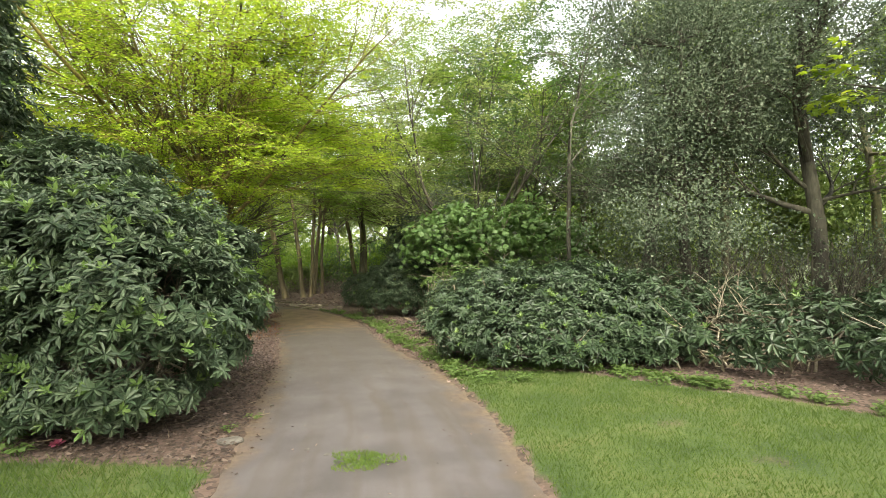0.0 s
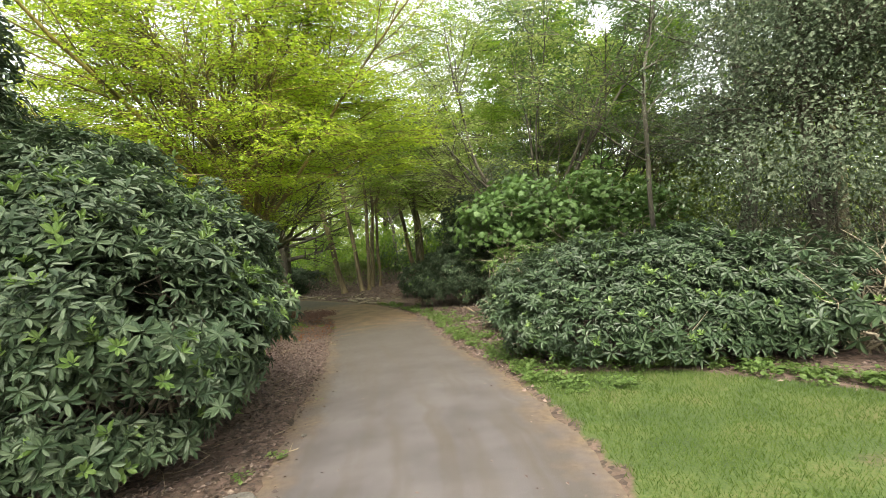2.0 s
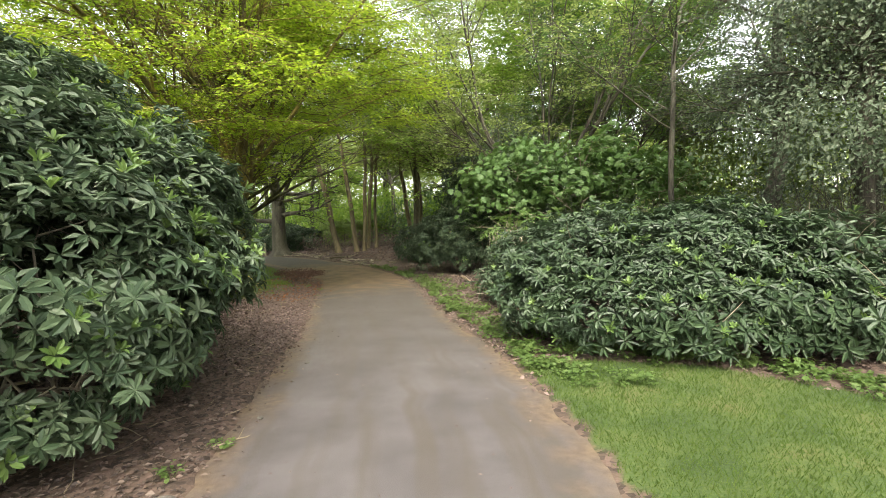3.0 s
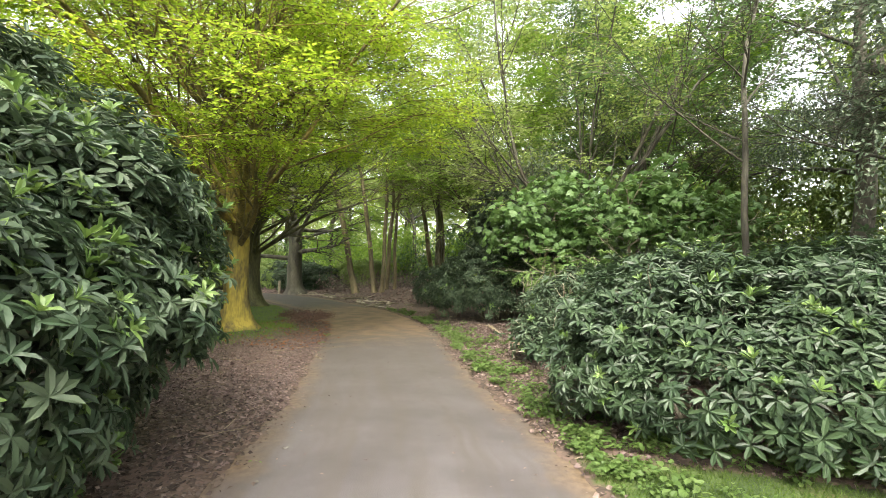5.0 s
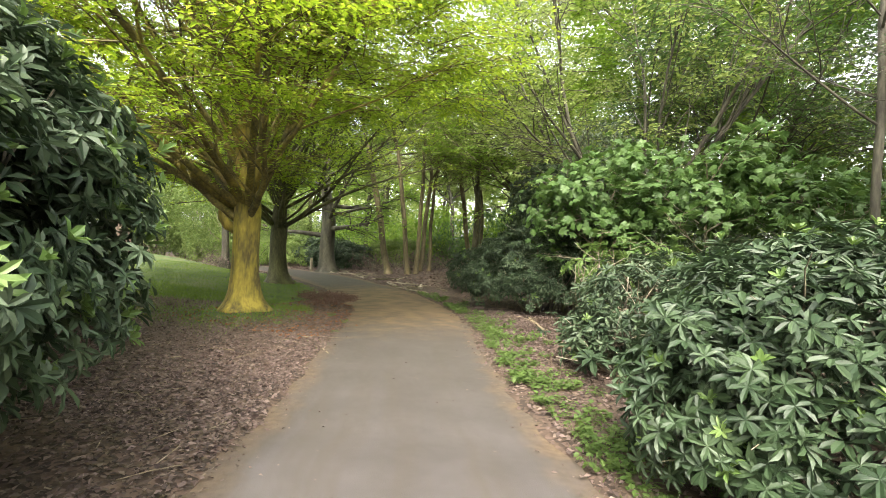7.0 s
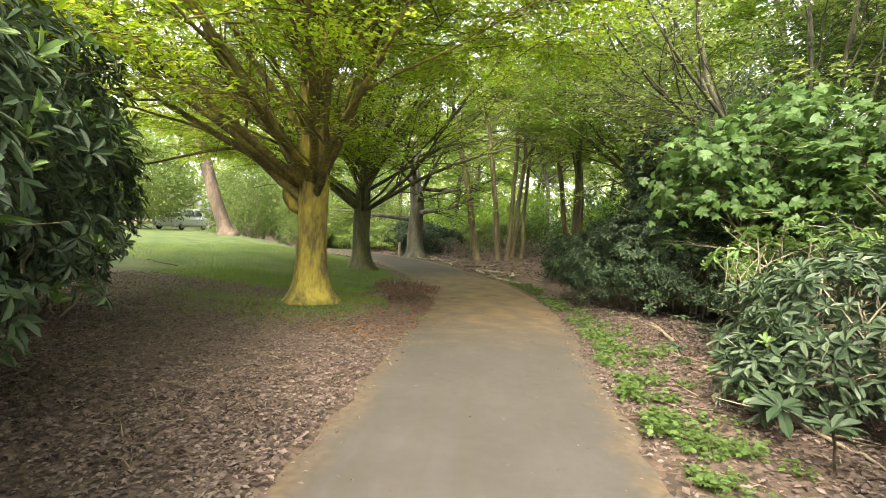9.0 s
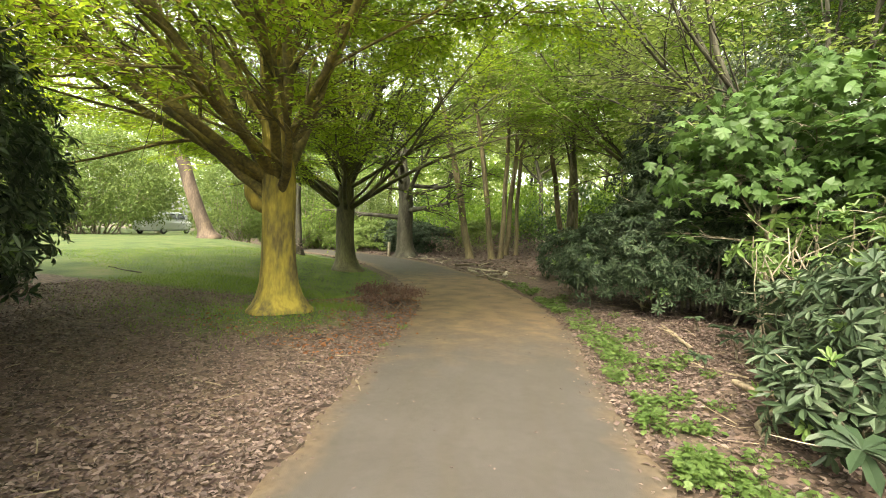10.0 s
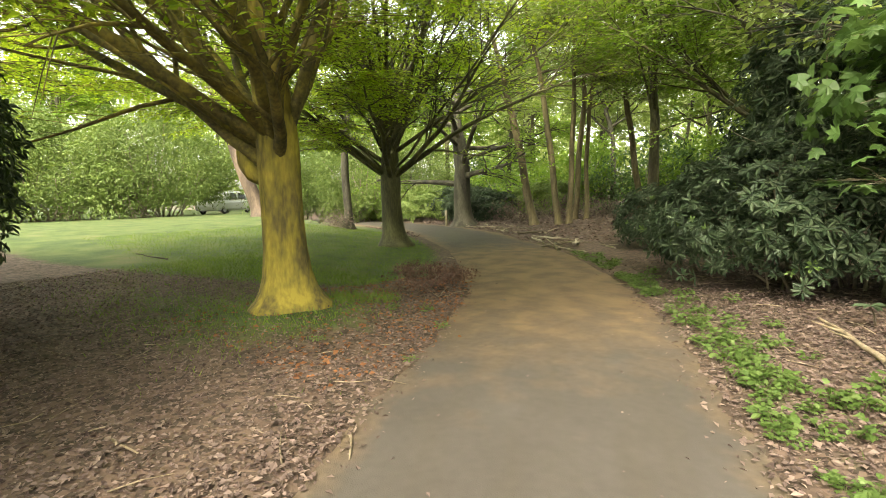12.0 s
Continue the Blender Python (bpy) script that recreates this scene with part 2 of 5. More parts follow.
def ground_material():
    """Turf, leaf mould and bare soil, mixed by the two cover masks with ragged borders."""
    m = material("ground_cover", [(0.023, 0.042, 0.008), (0.04, 0.065, 0.013), (0.061, 0.084, 0.019), (0.092, 0.09, 0.034)], 1.3, 0.9, 0.6, detail=45)
    t = m.node_tree
    n, l = t.nodes, t.links
    b, ramp = n["Principled BSDF"], next(x for x in n if x.type == "VALTORGB")
    co = next(x for x in n if x.type == "TEX_COORD")
    nz = n.new("ShaderNodeTexNoise")
    nz.inputs["Scale"].default_value, nz.inputs["Detail"].default_value = 3.0, 8
    l.new(co.outputs["Object"], nz.inputs["Vector"])
    soil = n.new("ShaderNodeValToRGB")
    el = soil.color_ramp.elements
    el[0].position, el[0].color = 0.3, (0.03, 0.02, 0.014, 1)
    el[1].position, el[1].color = 0.72, (0.12, 0.08, 0.062, 1)
    vo = n.new("ShaderNodeTexVoronoi")
    vo.inputs["Scale"].default_value = 22
    l.new(co.outputs["Object"], vo.inputs["Vector"])
    ad = n.new("ShaderNodeMath")
    ad.operation = "MULTIPLY_ADD"
    l.new(vo.outputs["Color"], ad.inputs[0])
    ad.inputs[1].default_value = 0.6
    hf = n.new("ShaderNodeMath")
    hf.operation = "MULTIPLY"
    l.new(nz.outputs["Fac"], hf.inputs[0])
    hf.inputs[1].default_value = 0.45
    l.new(hf.outputs[0], ad.inputs[2])
    l.new(ad.outputs[0], soil.inputs["Fac"])
    at = n.new("ShaderNodeAttribute")
    at.attribute_name = "turf"
    s = n.new("ShaderNodeMath")
    s.operation = "MULTIPLY_ADD"
    l.new(nz.outputs["Fac"], s.inputs[0])
    s.inputs[1].default_value = 0.7
    l.new(at.outputs["Fac"], s.inputs[2])
    r = n.new("ShaderNodeMapRange")
    r.inputs["From Min"].default_value, r.inputs["From Max"].default_value = 0.72, 0.98
    l.new(s.outputs[0], r.inputs["Value"])
    mx = n.new("ShaderNodeMix")
    mx.data_type = "RGBA"
    l.new(r.outputs[0], mx.inputs[0])
    l.new(soil.outputs["Color"], mx.inputs[6])
    l.new(ramp.outputs["Color"], mx.inputs[7])
    l.new(mx.outputs[2], b.inputs["Base Color"])
    return m


M_PATH, M_GROUND = path_material(), ground_material()

# ---- mesh helpers ----
RNG = np.random.default_rng(7)


def mesh_of(name, verts, faces, mat, smooth=False):
    """verts (n, 3); faces: an (m, k) array or a list of such arrays with different k."""
    verts = np.asarray(verts, dtype=np.float32)
    groups = [np.asarray(f, dtype=np.int32) for f in (faces if isinstance(faces, list) else [faces]) if len(f)]
    me = bpy.data.meshes.new(name)
    me.vertices.add(len(verts))
    me.vertices.foreach_set("co", verts.ravel())
    loops = np.concatenate([g.ravel() for g in groups])
    sizes = np.concatenate([np.full(len(g), g.shape[1], dtype=np.int32) for g in groups])
    me.loops.add(len(loops))
    me.loops.foreach_set("vertex_index", loops)
    me.polygons.add(len(sizes))
    me.polygons.foreach_set("loop_start", np.concatenate([[0], np.cumsum(sizes)[:-1]]).astype(np.int32))
    me.polygons.foreach_set("use_smooth", np.full(len(sizes), smooth))
    me.update(calc_edges=True)
    me.materials.append(mat)
    return me


def thing(name, at, label, category, group="", kind=""):
    ob = new(name)
    ob.location = at
    ob.empty_display_size = 0.2
    return tagged(ob, label, category, group, kind)


def part(name, data, parent, label="", kind=""):
    ob = new(name, data)
    ob.parent = parent
    return tagged(ob, label, kind=kind)


def unit(v):
    return v / np.maximum(np.linalg.norm(v, axis=-1, keepdims=True), 1e-9)


# leaf outlines: along (0..1), across (-1..1), fold height
DIAMOND = ([(0, 0, 0), (0.45, 0.5, 0.1), (1, 0, -0.06), (0.45, -0.5, 0.1)], [(0, 1, 2), (0, 2, 3)])
LONG = ([(0, 0, 0), (0.55, 0, -0.04), (1, 0, -0.16), (0.3, 0.4, 0.07), (0.72, 0.46, 0.02), (0.3, -0.4, 0.07), (0.72, -0.46, 0.02)],
        [(0, 3, 1), (3, 4, 1), (4, 2, 1), (0, 1, 5), (5, 1, 6), (6, 1, 2)])
LANCE = ([(0, 0, 0), (0.32, 0.42, 0.06), (0.74, 0.45, 0.0), (1, 0, -0.14), (0.74, -0.45, 0.0), (0.32, -0.42, 0.06)], [(0, 1, 2), (0, 2, 3), (0, 3, 4), (0, 4, 5)])
PALM = ([(0, 0, 0), (0.05, 0.28, -0.05), (0.22, 0.6, -0.08), (0.4, 0.34, 0.0), (0.72, 0.5, -0.08), (0.68, 0.2, 0.0), (1, 0, -0.1),
         (0.68, -0.2, 0.0), (0.72, -0.5, -0.08), (0.4, -0.34, 0.0), (0.22, -0.6, -0.08), (0.05, -0.28, -0.05), (0.36, 0, 0.03)],
        [(12, i, (i + 1) % 12) for i in range(12)])
BLADE = ([(0, -0.5, 0), (0, 0.5, 0), (1, 0, 0.0)], [(0, 1, 2)])


def leaves(at, way, up, length, width, outline):
    """Arrays of leaves as (verts, faces): one leaf per row of at, pointing along way, its face turned to up."""
    at, way, up = np.asarray(at, float), unit(np.asarray(way, float)), np.asarray(up, float)
    side = unit(np.cross(up, way))
    top = np.cross(way, side)
    shape, tris = np.array(outline[0]), np.array(outline[1])
    length = np.broadcast_to(length, len(at))[:, None, None]
    width = np.broadcast_to(width, len(at))[:, None, None]
    v = at[:, None] + way[:, None] * shape[None, :, 0:1] * length + side[:, None] * shape[None, :, 1:2] * width + top[:, None] * shape[None, :, 2:3] * length
    k = shape.shape[0]
    f = tris[None] + (np.arange(len(at)) * k)[:, None, None]
    return v.reshape(-1, 3), f.reshape(-1, tris.shape[1])


def merge(pieces):
    """Joins (verts, faces) pairs whose faces have one size."""
    vs, fs, n = [], [], 0
    for v, f in pieces:
        vs.append(v)
        fs.append(f + n)
        n += len(v)
    return np.concatenate(vs), np.concatenate(fs)


def tube(points, radii, sides=6, flute=0.0, seed=0):
    """A tapered limb along points as (verts, quads)."""
    p, r = np.asarray(points, float), np.asarray(radii, float)
    t = unit(np.gradient(p, axis=0))
    ref = np.where(np.abs(t[:, 2:3]) > 0.9, np.array([[1.0, 0, 0]]), np.array([[0, 0, 1.0]]))
    a = unit(np.cross(t, ref))
    b = np.cross(t, a)
    ang = np.linspace(0, 2 * np.pi, sides, endpoint=False)
    wob = 1 + flute * (np.sin(ang * 3 + seed) + 0.6 * np.sin(ang * 5 + 2 * seed))
    ring = p[:, None] + r[:, None, None] * wob[None, :, None] * (a[:, None] * np.cos(ang)[None, :, None] + b[:, None] * np.sin(ang)[None, :, None])
    n = len(p)
    i, j = np.meshgrid(np.arange(n - 1), np.arange(sides), indexing="ij")
    q = np.stack([i * sides + j, i * sides + (j + 1) % sides, (i + 1) * sides + (j + 1) % sides, (i + 1) * sides + j], -1)
    return ring.reshape(-1, 3), q.reshape(-1, 4)


def limb(start, way, length, bend=0.0, wobble=0.08, steps=7, rng=RNG):
    """A bent polyline; bend: upward (+) or downward (-) pull along it."""
    pts, d = [np.array(start, float)], unit(np.array(way, float))
    for _ in range(steps):
        d = unit(d + np.array([0, 0, bend / steps]) + rng.normal(0, wobble, 3))
        pts.append(pts[-1] + d * length / steps)
    return np.array(pts)


def at_share(pts, s):
    k = s * (len(pts) - 1)
    i = min(int(k), len(pts) - 2)
    return pts[i] + (pts[i + 1] - pts[i]) * (k - i), unit(pts[i + 1] - pts[i])


def turned(way, angle, rng, flat=0.0):
    """A direction off way by about angle radians; flat presses the turn towards the level."""
    side = rng.normal(0, 1, 3)
    side[2] *= 1 - flat
    side -= way * side.dot(way)
    return unit(way * math.cos(angle) + unit(side) * math.sin(angle))

# ---- plan of the path and lie of the land ----
EDGES = np.array([
    (3.8, -14.5, 6.2, -13.6), (0.95, -2.9, 3.3, -2.1), (-0.05, 1.6, 2.25, 2.3), (-1.15, 5.3, 1.18, 5.68), (-1.68, 6.6, 0.8, 7.1),
    (-2.45, 8.28, 0.05, 9.0), (-3.2, 10.1, -0.75, 10.5), (-4.28, 12.2, -1.85, 12.4), (-5.05, 13.6, -2.8, 14.3), (-6.05, 15.6, -3.7, 16.2),
    (-7.0, 17.1, -4.7, 17.9), (-8.35, 18.6, -6.2, 20.0), (-11.4, 21.7, -9.3, 23.4), (-17.2, 25.8, -15.2, 28.2), (-24.0, 28.6, -22.5, 31.5), (-34.0, 31.0, -33.0, 34.0)])


def smooth_rows(rows, per):
    """Catmull-Rom through the rows."""
    p = np.vstack([2 * rows[0] - rows[1], rows, 2 * rows[-1] - rows[-2]])
    out = []
    for i in range(1, len(p) - 2):
        for s in np.linspace(0, 1, per, endpoint=False):
            a, b, c, d = p[i - 1:i + 3]
            out.append(0.5 * (2 * b + (c - a) * s + (2 * a - 5 * b + 4 * c - d) * s**2 + (3 * b - a - 3 * c + d) * s**3))
    out.append(p[-2])
    return np.array(out)


SIDES = smooth_rows(EDGES, 14)
CENTRE = (SIDES[:, :2] + SIDES[:, 2:]) / 2
HALF = np.linalg.norm(SIDES[:, :2] - SIDES[:, 2:], axis=1) / 2
AHEAD = unit(np.gradient(CENTRE, axis=0))


def off_path(x, y):
    """Distance from the path's middle line, less its half width, and which side (+1: the left as one walks)."""
    xy = np.stack([np.ravel(x), np.ravel(y)], 1)
    best = np.full(len(xy), 1e9)
    near = np.zeros(len(xy), int)
    for i in range(len(CENTRE)):
        d = np.sum((xy - CENTRE[i])**2, 1)
        m = d < best
        best[m], near[m] = d[m], i
    rel = xy - CENTRE[near]
    a = AHEAD[near]
    along = np.clip(np.sum(rel * a, 1), -0.5, 0.5)
    dist = np.sqrt(np.maximum(best - along**2, 0))
    side = np.sign(a[:, 0] * rel[:, 1] - a[:, 1] * rel[:, 0])
    return (dist - HALF[near]).reshape(np.shape(x)), side.reshape(np.shape(x))


def ease(v):
    v = np.clip(v, 0, 1)
    return v * v * (3 - 2 * v)


def waves(x, y):
    return (np.sin(x * 1.7 + 0.6 * y) + np.sin(y * 2.3 - 0.9 * x + 1.0) + np.sin(x * 4.1 + y * 3.3)) / 3


def land(x, y):
    """Height of the ground."""
    x, y = np.asarray(x, float), np.asarray(y, float)
    d, side = off_path(x, y)
    far = np.exp(-np.maximum(np.hypot(x + 8, y - 15) - 60, 0) / 60)
    out = ease((d - 0.2) / 5)
    rise_left = 0.75 * ease((-x - 7) / 17) * (side > 0) + 0.35 * ease((y - 21) / 8) * (side < 0)
    rim = 0.012 + 0.05 * ease((d - 0.1) / 1.2) + 0.015 * waves(x * 1.3, y * 1.3)
    heap = 0.13 * np.exp(-((x + 7.7)**2 + (y - 14.4)**2) / 1.6) * (d > 0) + 0.16 * np.exp(-((x + 7.5)**2 + (y - 16.6)**2) / 0.35) - 0.1 * np.exp(-((x + 6.95)**2 + (y - 16.2)**2) / 0.06)
    z = np.where(d < -0.03, -0.035, rim * ease((d + 0.06) / 0.2) - 0.02 * (1 - ease((d + 0.03) / 0.1)) + heap)
    return z + rise_left * out * far


def height(x, y):
    return float(land(np.array([x]), np.array([y]))[0])


def turf_mask(x, y):
    """1 where turf grows, 0 on leaf mould."""
    d, side = off_path(x, y)
    shrub_line = np.interp(x, [-6, -0.6, 1.66, 3.64, 4.63, 8, 14], [10.6, 10.15, 10.05, 8.85, 8.05, 5.5, 3.2])
    right = ease((shrub_line - y) / 0.5) * (side < 0) * ease((d - 0.02) / 0.18)
    field = ease((x - 9) / 4) * (side < 0)
    front = ease((5.95 + 0.12 * (x + 2) - y) / 0.4) * (side > 0) * ease((d - 0.05) / 0.2)
    lawn_line = np.interp(x, [-60, -22, -15, -12, -9.6, -8.5, -7.4], [7, 11.6, 12.9, 14.1, 15.2, 15.6, 17.3])
    lawn = ease((y - lawn_line) / 1.2 + 0.2) * (x < -7) * (side > 0) * ease((d - 0.1) / 0.8)
    moss = (0.55 * np.exp(-((x + 7.6)**2 + (y - 14.6)**2) / 1.3) + 0.5 * np.exp(-((x + 9.2)**2 / 12 + (y - 13.7)**2 / 2.6))) * (side > 0)
    worn_spot = 1 - 0.6 * np.exp(-((x - 2.5)**2 + (y - 7.3)**2) / 0.08) - 0.45 * np.exp(-((x - 3.0)**2 + (y - 6.4)**2) / 0.1)
    right = right * worn_spot
    strip = 0.42 * (side < 0) * ease((y - 8.5) / 2) * np.exp(-((d - 0.35) / 0.35)**2)
    woods = 0.3 * ease((y - 34) / 8)
    return np.clip(np.maximum.reduce([right, field, front, lawn, moss, strip, woods]), 0, 1)


def build_ground():
    xs = np.concatenate([[-1500, -700, -350, -180, -110], np.arange(-80, -18, 1.5), np.arange(-18, 8, 0.17), np.arange(8, 80, 1.5), [110, 180, 350, 700, 1500]])
    ys = np.concatenate([[-1500, -700, -350, -180, -110], np.arange(-70, 0, 1.5), np.arange(0, 24, 0.17), np.arange(24, 90, 1.2), [120, 180, 350, 700, 1500]])
    gx, gy = np.meshgrid(xs, ys)
    z = land(gx, gy)
    nx, ny = len(xs), len(ys)
    i, j = np.meshgrid(np.arange(nx - 1), np.arange(ny - 1))
    a = j * nx + i
    q = np.stack([a, a + 1, a + nx + 1, a + nx], -1).reshape(-1, 4)
    me = mesh_of("ground", np.stack([gx, gy, z], -1).reshape(-1, 3), q, M_GROUND, True)
    attr = me.attributes.new("turf", "FLOAT", "POINT")
    attr.data.foreach_set("value", turf_mask(gx, gy).astype(np.float32).ravel())
    tagged(new("ground", me), "rough ground of turf, leaf mould and bare soil", "ground", kind="structure")


def build_path():
    n, k = len(SIDES), 13
    s = np.linspace(0, 1, k)
    run = np.concatenate([[0], np.cumsum(np.linalg.norm(np.diff(CENTRE, axis=0), axis=1))])
    left, right = SIDES[:, :2].copy(), SIDES[:, 2:].copy()
    rng = np.random.default_rng(3)
    out = unit(left - right)
    wob = np.convolve(rng.normal(0, 0.05, n), [0.25, 0.5, 0.25], "same")
    left += out * (0.05 + wob[:, None])
    right -= out * (0.05 + wob[::-1, None])
    xy = left[:, None] * (1 - s)[None, :, None] + right[:, None] * s[None, :, None]
    z = 0.035 * (1 - (2 * s - 1)**2)[None, :] + 0.004 * waves(xy[..., 0] * 2, xy[..., 1] * 2)
    v = np.concatenate([xy, z[..., None]], -1).reshape(-1, 3)
    i, j = np.meshgrid(np.arange(n - 1), np.arange(k - 1), indexing="ij")
    a = i * k + j
    q = np.stack([a, a + 1, a + k + 1, a + k], -1).reshape(-1, 4)
    me = mesh_of("path", v, q, M_PATH, True)
    uv = me.uv_layers.new(name="along")
    loops = np.zeros(len(me.loops), np.int32)
    me.loops.foreach_get("vertex_index", loops)
    across = ((2 * s - 1)[None, :] * (HALF[:, None] + 0.05)).reshape(-1)
    coords = np.stack([across[loops], np.repeat(run, k)[loops]], 1).astype(np.float32)
    uv.data.foreach_set("uv", coords.ravel())
    tagged(new("path", me), "worn grey tarmac footpath with sandy crumbling edges", "path", kind="structure")


build_ground()
build_path()

# ---- shrubs ----


def lump_points(lumps, n, rng, depth=(0.86, 1.0), low=-0.55, gaps=0.0):
    """Points and outward normals on the joined skin of ellipsoid lumps (cx, cy, cz, rx, ry, rz)."""
    L = np.array(lumps, float)
    area = L[:, 3] * L[:, 4] + L[:, 4] * L[:, 5] + L[:, 3] * L[:, 5]
    pts, nor = np.zeros((0, 3)), np.zeros((0, 3))
    while len(pts) < n:
        m = n * 2
        k = rng.choice(len(L), m, p=area / area.sum())
        d = unit(rng.normal(0, 1, (m, 3)))
        ok = d[:, 2] > low
        k, d = k[ok], d[ok]
        bump = 1 + 0.09 * np.sin(d[:, 0] * 7 + k * 2.1) * np.sin(d[:, 1] * 6 + k) + 0.07 * np.sin(d[:, 2] * 11 + d[:, 0] * 9 + k)
        r = L[k, 3:] * (rng.uniform(*depth, len(k)) * bump)[:, None]
        p = L[k, :3] + d * r
        nn = unit(d / L[k, 3:])
        inside = np.zeros(len(p), bool)
        for c in range(len(L)):
            inside |= (np.sum(((p - L[c, :3]) / L[c, 3:])**2, 1) < 0.68) & (k != c)
        hollow = np.sin(p[:, 0] * 4.3 + 1.3) * np.sin(p[:, 1] * 3.9 + 0.5) + np.sin(p[:, 2] * 5.1 + p[:, 0] * 1.7) * np.sin(p[:, 1] * 2.9 + p[:, 2] * 2.3 + 2.0)
        ok = ~inside & (p[:, 2] > 0.06) & (hollow > rng.uniform(-1.3, 0.1, len(p)) * (1 - gaps) + gaps * rng.uniform(-0.75, 0.2, len(p)) - 0.45 * (gaps < 0.2))
        pts, nor = np.vstack([pts, p[ok]]), np.vstack([nor, nn[ok]])
    return pts[:n], nor[:n]


def rosette(n, length, width, lift, seed, outline=LANCE, joined=False):
    """A whorl of leaves round +z."""
    rng = np.random.default_rng(seed)
    az = np.arange(n) * 2.4 + rng.uniform(0, 0.5, n)
    el = np.radians(lift + rng.normal(0, 13, n))
    way = np.stack([np.cos(az) * np.cos(el), np.sin(az) * np.cos(el), np.sin(el)], 1)
    at = way * 0.012 + np.array([0, 0, 1]) * rng.uniform(-0.03, 0.01, (n, 1))
    if joined:
        at = np.zeros((n, 3))
    return leaves(at, way, np.tile([0, 0, 1.0], (n, 1)) + rng.normal(0, 0.15, (n, 3)), length * rng.uniform(0.7, 1.1, n), width * rng.uniform(0.85, 1.1, n), outline)


def frames_round(axis, rng):
    ref = unit(rng.normal(0, 1, axis.shape))
    a = unit(np.cross(axis, ref))
    return np.stack([a, np.cross(axis, a), axis], -1)


def spread(shapes, at, axis, scale, rng):
    """Copies of whorls at many places, as one (verts, faces)."""
    rot = frames_round(axis, rng)
    pick = rng.integers(0, len(shapes), len(at))
    out = []
    for k, (v, f) in enumerate(shapes):
        m = pick == k
        if not m.any():
            continue
        w = np.einsum("nij,vj->nvi", rot[m] * scale[m][:, None, None], v) + at[m][:, None]
        ff = f[None] + (np.arange(m.sum()) * len(v))[:, None, None]
        out.append((w.reshape(-1, 3), ff.reshape(-1, f.shape[1])))
    return merge(out)


OLD_KINDS, YOUNG_KINDS = [(9, 2), (8, 14), (10, -10), (7, 20), (8, -22)], [(7, 48), (8, 36), (6, 58)]
WHORLS = [rosette(n, 0.13, 0.042, lift, 10 + i) for i, (n, lift) in enumerate(OLD_KINDS)]
INNER = [rosette(n, 0.13, 0.05, lift, 10 + i, DIAMOND) for i, (n, lift) in enumerate(OLD_KINDS)]
YOUNG = [rosette(n, 0.105, 0.036, lift, 30 + i) for i, (n, lift) in enumerate(YOUNG_KINDS)]
WHORL_MESH = {}


def whorl_mesh(kind, i, mat):
    key = (kind, i, mat.name)
    if key not in WHORL_MESH:
        n, lift = (OLD_KINDS if kind == "old" else YOUNG_KINDS)[i]
        v, f = rosette(n, 0.13 if kind == "old" else 0.105, 0.042 if kind == "old" else 0.036, lift, 10 + i, LONG, True)
        per = len(LONG[0])
        f = np.where(f % per == 0, 0, f)
        WHORL_MESH[key] = mesh_of("leafy_shoot", v, f, mat)
    return WHORL_MESH[key]


def stems_of(lumps, rng, count, r=0.025, mat=None):
    pieces = []
    L = np.array(lumps, float)
    for _ in range(count):
        c = L[rng.integers(len(L))]
        foot = np.array([c[0] * 0.7 + rng.normal(0, 0.3), c[1] * 0.7 + rng.normal(0, 0.3), -0.05])
        aim = c[:3] + unit(rng.normal(0, 1, 3) + np.array([0, 0, 0.4])) * c[3:] * rng.uniform(0.5, 0.97)
        line = foot[None] + (aim - foot)[None] * np.linspace(0, 1, 7)[:, None]
        line[1:-1] += rng.normal(0, 0.08, (5, 3))
        pieces.append(tube(line, np.linspace(r, r * 0.25, 7), 5))
        for _ in range(3):
            p, w = at_share(line, rng.uniform(0.5, 0.95))
            twig = limb(p, turned(w, 0.8, rng), rng.uniform(0.3, 0.7), 0.1, 0.12, 4, rng)
            pieces.append(tube(twig, np.linspace(r * 0.35, r * 0.12, len(twig)), 4))
    v, f = merge(pieces)
    return mesh_of("stems", v, f, mat or M_TWIG, True)


